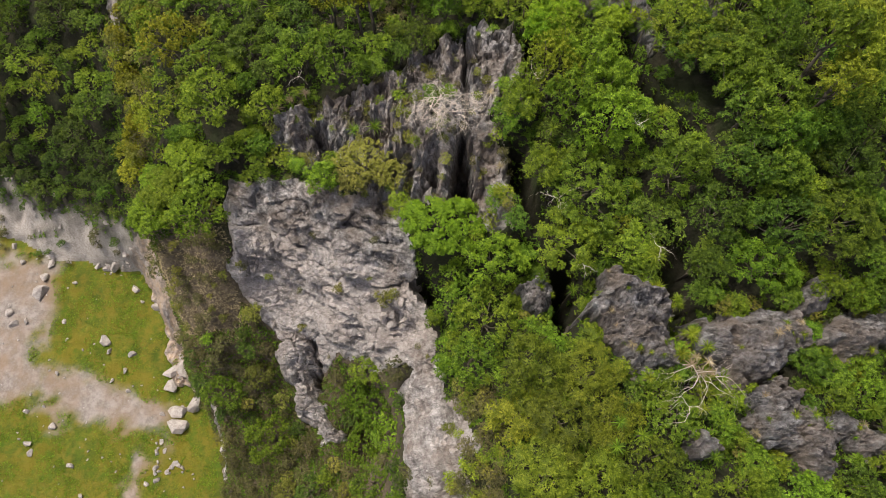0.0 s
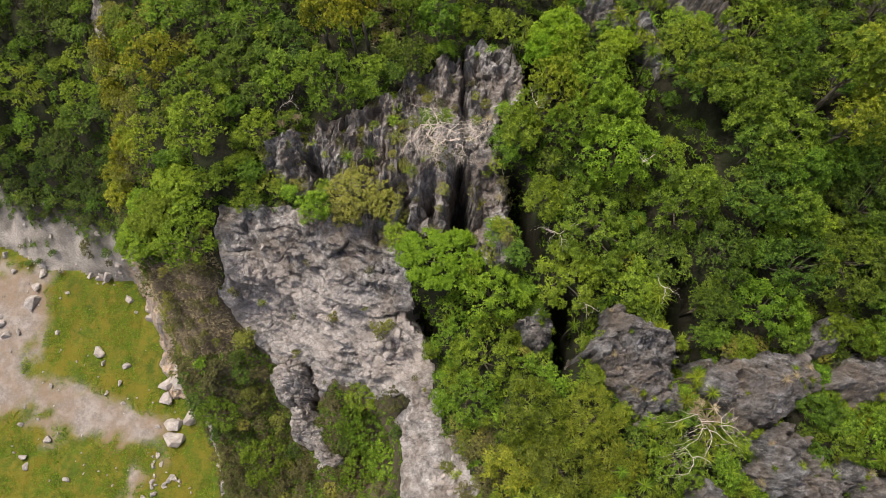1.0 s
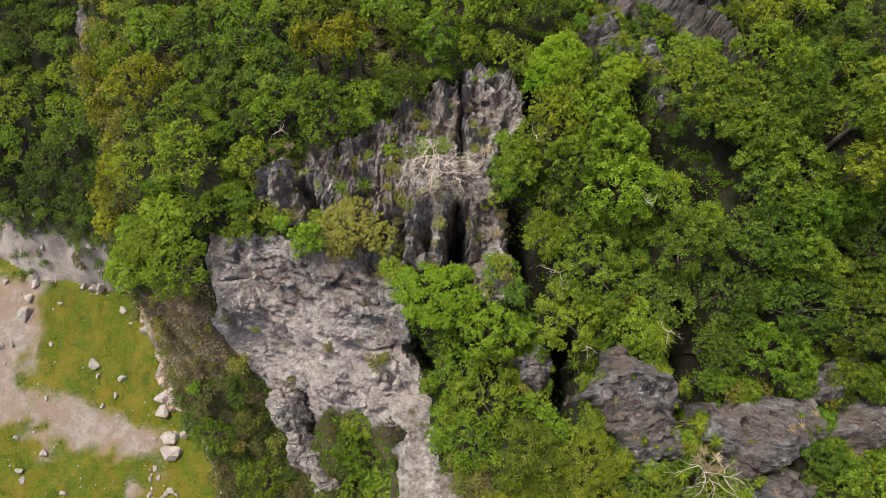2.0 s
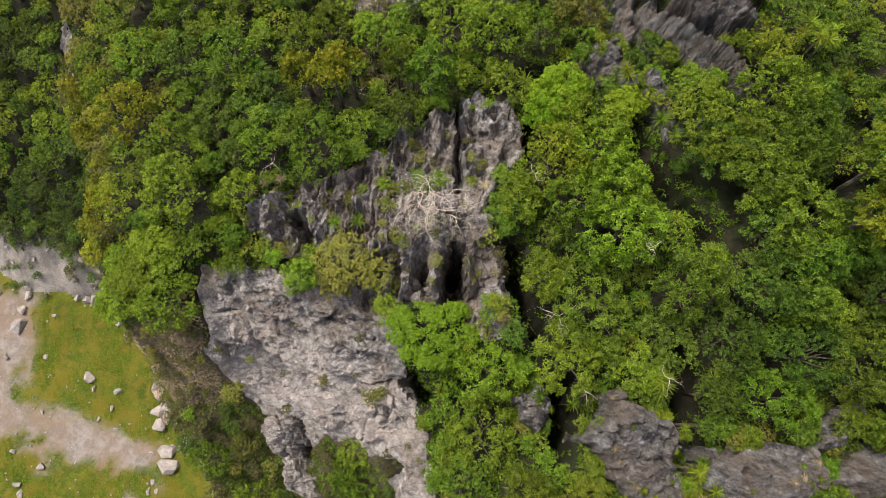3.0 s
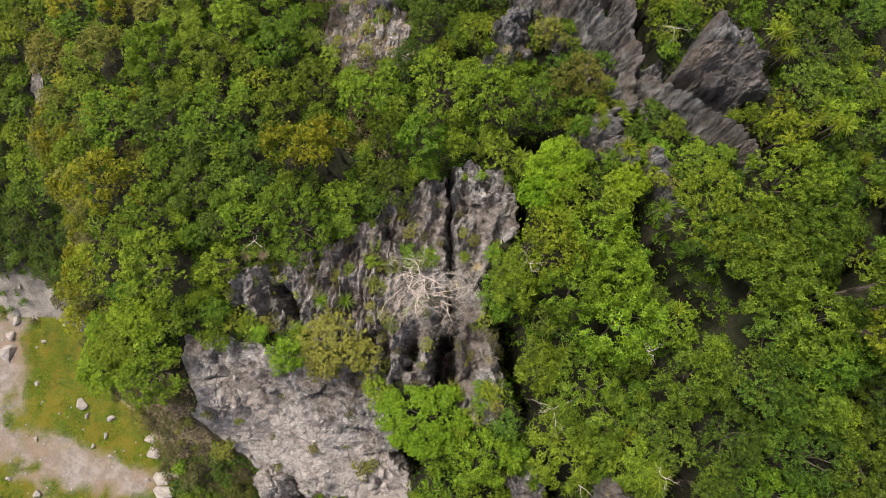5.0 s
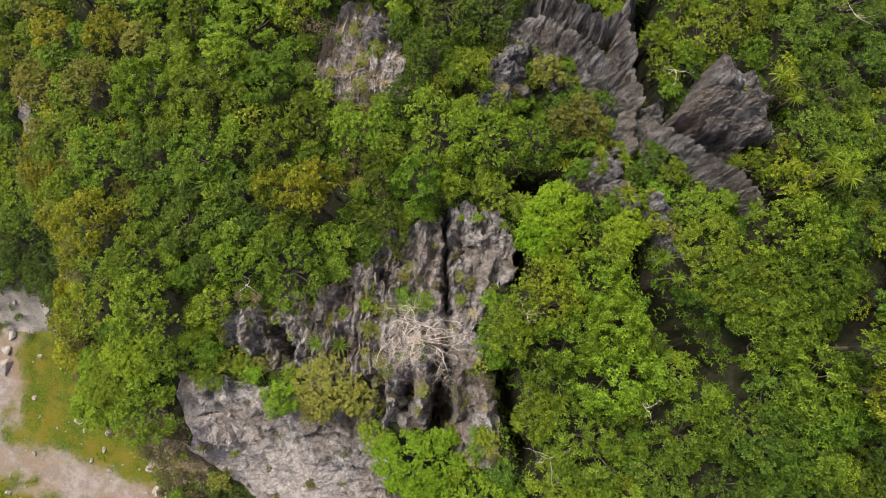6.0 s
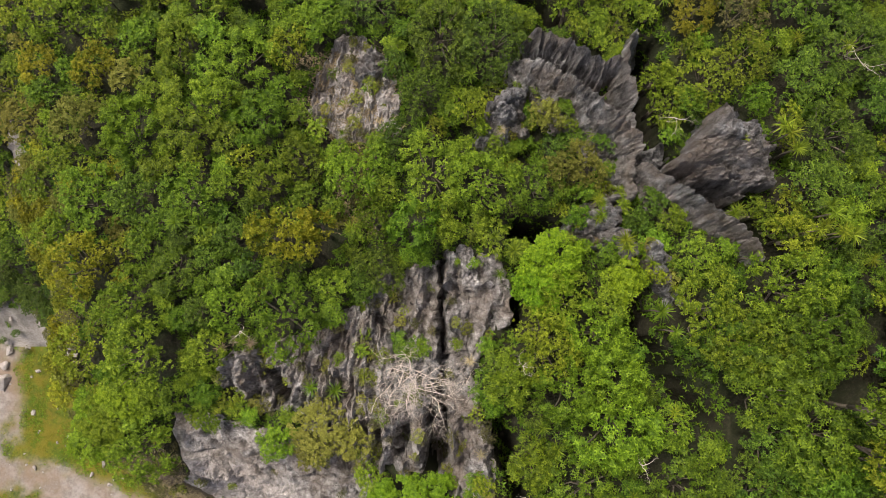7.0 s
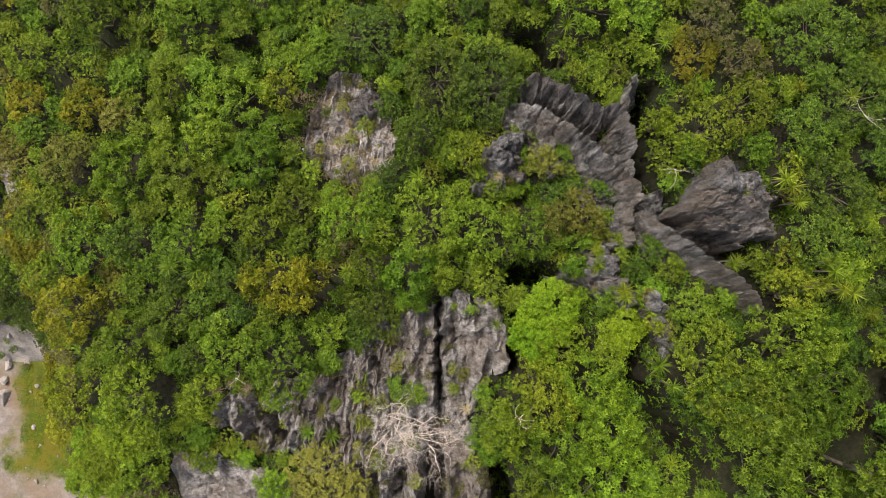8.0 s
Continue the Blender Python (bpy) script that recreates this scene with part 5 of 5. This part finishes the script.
# ---- rosette plants ----
def rosette_leaves(seed, count=26, size=0.62, colour="pale"):
    rng = np.random.default_rng(seed)
    verts, faces = [], []
    for k in range(count):
        a = k * 2.39996 + rng.uniform(-0.2, 0.2)
        lift = 0.15 + 1.1 * (k / count) ** 1.3
        long = size * rng.uniform(0.8, 1.1) * (0.75 + 0.25 * math.cos(lift))
        side = np.array([-math.sin(a), math.cos(a), 0]) * 0.030
        for s in range(4):
            t = s / 3
            r = long * t * math.cos(lift * (1 - 0.3 * t))
            z = long * (t * math.sin(lift) - 0.42 * t * t * math.cos(lift))
            w = (0.75, 1.0, 0.7, 0.06)[s]
            c = np.array([r * math.cos(a), r * math.sin(a), z])
            verts += [c - side * w, c + side * w]
        o = 8 * k
        faces += [[o + 2 * s, o + 2 * s + 1, o + 2 * s + 3, o + 2 * s + 2] for s in range(3)]
    me = mesh_from("rosette_leaves", verts, faces, LEAVES[colour], False)
    me.attributes.new("tip_light", "FLOAT", "POINT").data.foreach_set("value", [0.45] * len(verts))
    return me


ROSETTES = {c: [rosette_leaves(s, 24 + 4 * s, 0.62, c) for s in range(3)] for c in ("pale", "green", "straw")}


def rosette(x, y, top, size, seed, colour="green", label="spiky rosette plant with narrow arching green leaves"):
    foot = ground(x, y) - 0.1
    root = new("rosette_plant")
    root.location = (x, y, foot)
    tall = max(0.15, top - foot)
    stem = tube([(0, 0, 0), (0.05 * math.sin(seed), 0.05, tall * 0.5), (0, 0, tall)], [0.045, 0.04, 0.04], 6)
    part("stem", mesh_from("rosette_stem", *stem, BARK, False), root)
    tuft = part("leaves", ROSETTES[colour][seed % 3], root)
    tuft.matrix_basis = standing(0, 0, tall, seed * 1.9, (size / 0.72,) * 3, (0.15 * math.sin(seed * 3), 0.15 * math.cos(seed * 5)))
    tagged(root, label, "rosette plant", "rosette plants")


YELLOW_SPOTS = [(16.5, 31.3, 32.5, 0.8), (14.7, 31.2, 31.9, 0.4), (8.8, 28.2, 30.1, 0.5), (9.9, 27.0, 30.1, 0.7), (7.1, 27.1, 30.1, 0.5), (14.7, 28.1, 30.7, 0.6), (17.8, 27.7, 33, 0.7), (18.5, 26.8, 33, 0.7), (17.4, 27.2, 33, 0.6),
                (12.4, 7.3, 28.0, 0.6), (10.2, 8.1, 27.9, 0.5), (10.8, 9.6, 27.9, 0.7), (12.1, 9.0, 27.6, 0.5), (11.0, 11.4, 28.2, 0.9), (15.8, 7.0, 27.6, 0.6), (10.1, 9.4, 27.9, 0.5), (8.7, 28.9, 30.0, 0.5), (16.9, 30.7, 32.2, 0.6)]
GREEN_SPOTS = [(4.1, 25.5, 29.5, 0.45), (3.9, 27.3, 29.5, 0.6), (4.8, 26.6, 29.6, 0.75), (-12.0, 28.5, 27.6, 1.0), (-10.7, 28.2, 27.6, 0.9), (-13.9, 26.1, 26.2, 0.8), (-4.0, 19.9, 26.9, 0.8), (11.2, 40.1, 30.4, 0.6), (7.6, 39.5, 30.2, 0.7), (12.0, 38.4, 30.6, 0.6),
               (9.7, 39.2, 30.2, 0.6), (11.1, 23.7, 31, 0.8), (11.6, 22.8, 31.2, 0.6), (8.9, 11.7, 26.8, 0.8), (8.4, 11.2, 26.4, 0.6), (18.9, 6.1, 27.4, 0.9), (19.6, 5.3, 27.3, 0.9), (20.6, 5.9, 27.9, 0.8)]
MORE_SPOTS = [(21.5, 4.9, 27.5, 0.8), (18.6, 4.8, 27.2, 0.8), (21.5, 3.8, 27.4, 0.8), (8.4, 3.0, 28, 0.6), (9.4, 2.4, 28, 0.6), (8.2, 1.9, 27.8, 0.6), (14.3, 2.2, 27.6, 0.6), (15.1, 3.8, 27.4, 0.6), (19.9, 0.2, 26.6, 0.8), (19.7, 9.6, 29, 0.7), (20.6, 9.0, 29, 0.7),
              (5.4, 10.9, 26.2, 0.6), (7.2, 10.4, 25.4, 0.6), (6.0, 18.4, 29.2, 0.6), (-5.3, 20.0, 26.4, 0.7), (12.6, 1.4, 28.2, 0.6), (13.4, 3.0, 28.0, 0.6)]
for k, (x, y, top, r) in enumerate(YELLOW_SPOTS):
    for turn in range(4 if y < 13 else 2):
        away = 0.5 * r * (turn > 0)
        rosette(x + away * math.cos(2.1 * turn + k), y + away * math.sin(2.1 * turn + k), top - 0.25 - 0.1 * turn, r * (1.05 - 0.12 * turn), k + turn, "pale", "spiky yellow-green rosette plant rooted in limestone")
for k, (x, y, top, r) in enumerate(GREEN_SPOTS + MORE_SPOTS):
    rosette(x, y, top - 0.25, r, k)
for k, (x, y, top, r) in enumerate(((-8.3, 22.3, 26.8, 0.5), (-10.2, 22.0, 25.6, 0.55), (-9.4, 22.4, 26.0, 0.45), (3.2, 16.9, 27.6, 0.45), (2.7, 21.4, 28.2, 0.45))):
    rosette(x, y, top - 0.2, r, k, "straw", "pale straw-grey rosette plant on bare rock")
rng = np.random.default_rng(31)
for k in range(110):
    x, y = rng.uniform(-19, 22), rng.uniform(0, 42)
    if rocky(x, y) < 0.3 and ground(x, y) > 21:
        rosette(x, y, ground(x, y) + rng.uniform(0.6, 1.7), rng.uniform(0.5, 0.8), k + 50, "pale" if k % 3 == 0 else "green", "spiky rosette plant standing among the bushes")
# on the outcrops, in pockets of soil and over their rims
for x0, y0, step, z, edge in TOPS:
    here = [(j, i) for j, i in zip(*np.nonzero((edge > 0.05) & (edge < 2.5)))]
    rng.shuffle(here)
    area = len(here) * step * step
    for k, (j, i) in enumerate(here[:int(6 + 2.2 * area)]):
        x, y, e = x0 + i * step, y0 + j * step, edge[j, i]
        if e < 0.45:
            r = rng.uniform(0.3, 0.62)
            plant(("mid", "pale", "dark", "olive", "mid", "rich")[k % 6], x, y, z[j, i] + 0.25 + 0.6 * r, r, 1900 + k)
        elif k % 3 == 0:
            rosette(x, y, z[j, i] + 0.05, rng.uniform(0.2, 0.45), k, ("pale", "green", "pale", "straw")[k % 4], "small spiky rosette plant in a crack of the outcrop")
# low growth under the tall trees and on the brown ledge beside the face
for k in range(46):
    x, y, r = rng.uniform(16.2, 23.4), rng.uniform(12.5, 25), rng.uniform(0.75, 1.1)
    plant(("mid", "rich", "rich", "dark")[k % 4], x, y, ground(x, y) + 0.9 + r, r, 1600 + k)
for k in range(60):
    x, y, r = rng.uniform(-21.5, -14.4), rng.uniform(10.6, 15.6), rng.uniform(0.22, 0.5)
    plant(("dry", "dry", "olive", "dry")[k % 4], x, y, ground(x, y) + 0.2 + r, r, 1700 + k)
# on the worn slope and in the brown gully below it
for k in range(34):
    x, y = rng.uniform(-5.4, -1.2), rng.uniform(29.0, 37.4)
    if y < 33 and abs(x + 3.2) > 0.9:
        continue
    rosette(x, y, ground(x, y) + 0.12, rng.uniform(0.28, 0.5), k, ("straw", "pale", "green", "straw", "pale")[k % 5], "drooping half-dry rosette plant on the worn slope")
for k in range(34):
    x, y, r = -3.2 + rng.normal(0, 0.9), rng.uniform(28.4, 38.4), rng.uniform(0.2, 0.45)
    plant(("dry", "olive", "dry")[k % 3], x, y, ground(x, y) + 0.2 + r, r, 1500 + k)


# ---- dead branches ----
def dead_branches(name, at, spread, seed, label, count=9, fall=0.35, lean=(0, 0), thick=0.036):
    rng = np.random.default_rng(seed)
    pieces = []

    def limb(p, way, long, thick, level):
        pts, r = [p], [thick]
        for s in range(5):
            way = unit(way + rng.normal(0, 0.36 if count < 9 else 0.5, 3) + np.array([lean[0], lean[1], -fall]) * 0.22)
            p = p + way * long / 5
            pts.append(p)
            r.append(thick * (1 - 0.16 * (s + 1)))
        pieces.append(tube([tuple(q) for q in pts], r, 4))
        if level < 3:
            for s in (1, 3, 4, 5):
                for _ in range(2 if count > 8 else 1):
                    limb(pts[s], unit(way + rng.normal(0, 0.75, 3)), long * rng.uniform(0.4, 0.66), max(r[s], thick * 0.4) * 0.62, level + 1)

    for k in range(count):
        a = k * 2.39996
        limb(rng.normal(0, 0.1 * spread if count > 8 else 0.02, 3) * np.array([1, 0.7, 0.15]), unit(np.array([math.cos(a), math.sin(a), 0.55]) + rng.normal(0, 0.15, 3)), spread * rng.uniform(0.5, 0.75), thick, 1)
    ob = new(name, mesh_from(name, *joined(pieces), DEADWOOD, False))
    ob.location = at
    return tagged(ob, label, "dead shrub")


dead_branches("dead_shrub", (-0.25, 20.5, 27.9), 3.6, 3, "bare bleached dead shrub spreading over the rock", 17, 0.30, (0.0, -0.25), 0.024)
for k, (x, y, r, way) in enumerate(((12.0, 5.2, 3.2, (-1.2, -0.3)), (12.3, 4.8, 2.6, (-0.6, -1.3)), (12.9, 5.0, 2.4, (0.9, -0.4)), (11.4, 3.6, 2.0, (-1.2, -0.6)))):
    dead_branches("dead_branch", (x, y, 28.7), r, 8 + k, "bleached dead branches lying over the bushes", 3, 0.2, way, 0.016)
bpy.data.objects["dead_shrub"].scale = (1.3, 1.0, 0.7)
dead_branches("dead_branch", (6.2, 14.6, 28.0), 1.8, 12, "thin grey dead branches hanging from the rock", 5, 0.3, (-0.2, 0.0), 0.015)
for k, (x, y, z, r) in enumerate(((11.0, 11.6, 28.7, 1.3), (19.6, 34.4, 32.4, 1.8), (11.9, 32.3, 31.3, 1.2), (7.4, 11.0, 27.4, 1.2), (9.8, 17.2, 31.2, 1.2), (-8.6, 22.9, 27.4, 1.0))):
    dead_branches("dead_branch", (x, y, z), r, 40 + k, "thin pale dead twigs among the leaves", 3, 0.3, (0, -0.1), 0.014)
dead_branches("dead_branch", (5.0, 21.3, 29.8), 1.2, 15, "thin grey dead twigs under a shrub", 4, 0.3, (0, 0), 0.013)
for k, (x, y, r) in enumerate(((12.1, 5.7, 0.5), (12.5, 5.3, 0.55), (12.9, 5.8, 0.45), (12.4, 6.1, 0.4), (13.0, 5.3, 0.4))):
    rosette(x, y, 27.9 + 0.12 * (k % 3), r, 4 + k, "straw", "dried straw-brown rosette plant with drooping leaves")
for k, (x, y, r) in enumerate(((13.4, 5.0, 0.6), (11.6, 6.2, 0.6), (13.5, 4.2, 0.6), (11.2, 5.0, 0.5), (12.9, 6.5, 0.6), (10.4, 3.6, 0.5), (12.3, 3.6, 0.55), (9.9, 5.0, 0.5))):
    rosette(x, y, 28.1 + 0.1 * (k % 3), r, 30 + k, "pale", "spiky yellow-green rosette plant rooted in limestone")
rosette(-0.3, 21.7, 27.4, 0.7, 6, "green", "grassy green tuft above the dead shrub")


# ---- grass and ground cover ----
def tufts(name, count, box, keep, colour, size, label, seed, category, blades=5):
    rng = np.random.default_rng(seed)
    at = []
    for x, y in zip(rng.uniform(box[0], box[2], count), rng.uniform(box[1], box[3], count)):
        if keep(x, y):
            at.append((x, y, ground(x, y) - 0.02))
    at = np.array(at)
    q = leaves(at, np.array([[0, 0, 1.0]]) + rng.normal(0, 0.2, at.shape), size, 0.16, blades, 48, rng, 0.2)
    return tagged(new(name, leaf_mesh(name, q, LEAVES[colour])), label, category, kind="stuff")


def patch(x, y):
    i = int(np.clip(np.searchsorted(GX, x), 1, len(GX) - 1))
    j = int(np.clip(np.searchsorted(GY, y), 1, len(GY) - 1))
    return YARD_PATCH[j, i]


def grassy(x, y):
    i = int(np.clip(np.searchsorted(GX, x), 1, len(GX) - 1))
    j = int(np.clip(np.searchsorted(GY, y), 1, len(GY) - 1))
    return GRASSY[j, i] > 0.55 and FOOT[j, i] < 0


def hillside_spot(x, y):
    i = int(np.clip(np.searchsorted(GX, x), 1, len(GX) - 1))
    j = int(np.clip(np.searchsorted(GY, y), 1, len(GY) - 1))
    return FOOT[j, i] > 0.3 and ROCK[j, i] < 0.35 and DUST[j, i] < 0.4 and inside(LEDGE, np.array([x]), np.array([y]))[0] < 0.2


def open_spot(x, y):
    return hillside_spot(x, y) and not (np.hypot(CROWNS[:, 0] - x, CROWNS[:, 1] - y) < 0.72 * CROWNS[:, 2]).any()


CROWNS = np.array(PLACED)
tufts("grass", 34000, (-46, -6, -20, 22), lambda x, y: grassy(x, y) and patch(x, y) > 0.05, "green", 0.15, "short yellow-green grass of the yard", 3, "grass")
tufts("undergrowth", 60000, (-44, -3, 23, 44), open_spot, "rich", 0.29, "low green undergrowth between the trees", 6, "undergrowth", 8)
tufts("ground_cover", 26000, (-44, -3, 23, 44), lambda x, y: open_spot(x, y) and ground(x, y) > 19, "green", 0.22, "low leafy ground cover between the shrubs", 16, "ground cover", 8)
tufts("dry_grass", 1500, (-6.4, 28, -0.6, 38), lambda x, y: abs(x + 3.2) < 1.1 or y > 33.5, "straw", 0.26, "straw-coloured dry grass on the worn slope", 21, "grass", 4)
tufts("yellow_grass", 22000, (-46, -6, -20, 22), lambda x, y: grassy(x, y) and -0.35 < patch(x, y) < 0.4, "yellow", 0.12, "yellowing grass of the yard", 23, "grass", 4)
tufts("ledge_grass", 5000, (-23, 9, -13, 20), lambda x, y: inside(LEDGE, np.array([x]), np.array([y]))[0] > -0.6 and rocky(x, y) < 0.4, "straw", 0.2, "dry brown grass on the earth ledge", 25, "grass", 4)
tufts("slope_grass", 16000, (-26, -5, -5, 18), lambda x, y: hillside_spot(x, y) and ground(x, y) < 20, "dry", 0.3, "dry brown grass on the steep slope", 9, "grass")
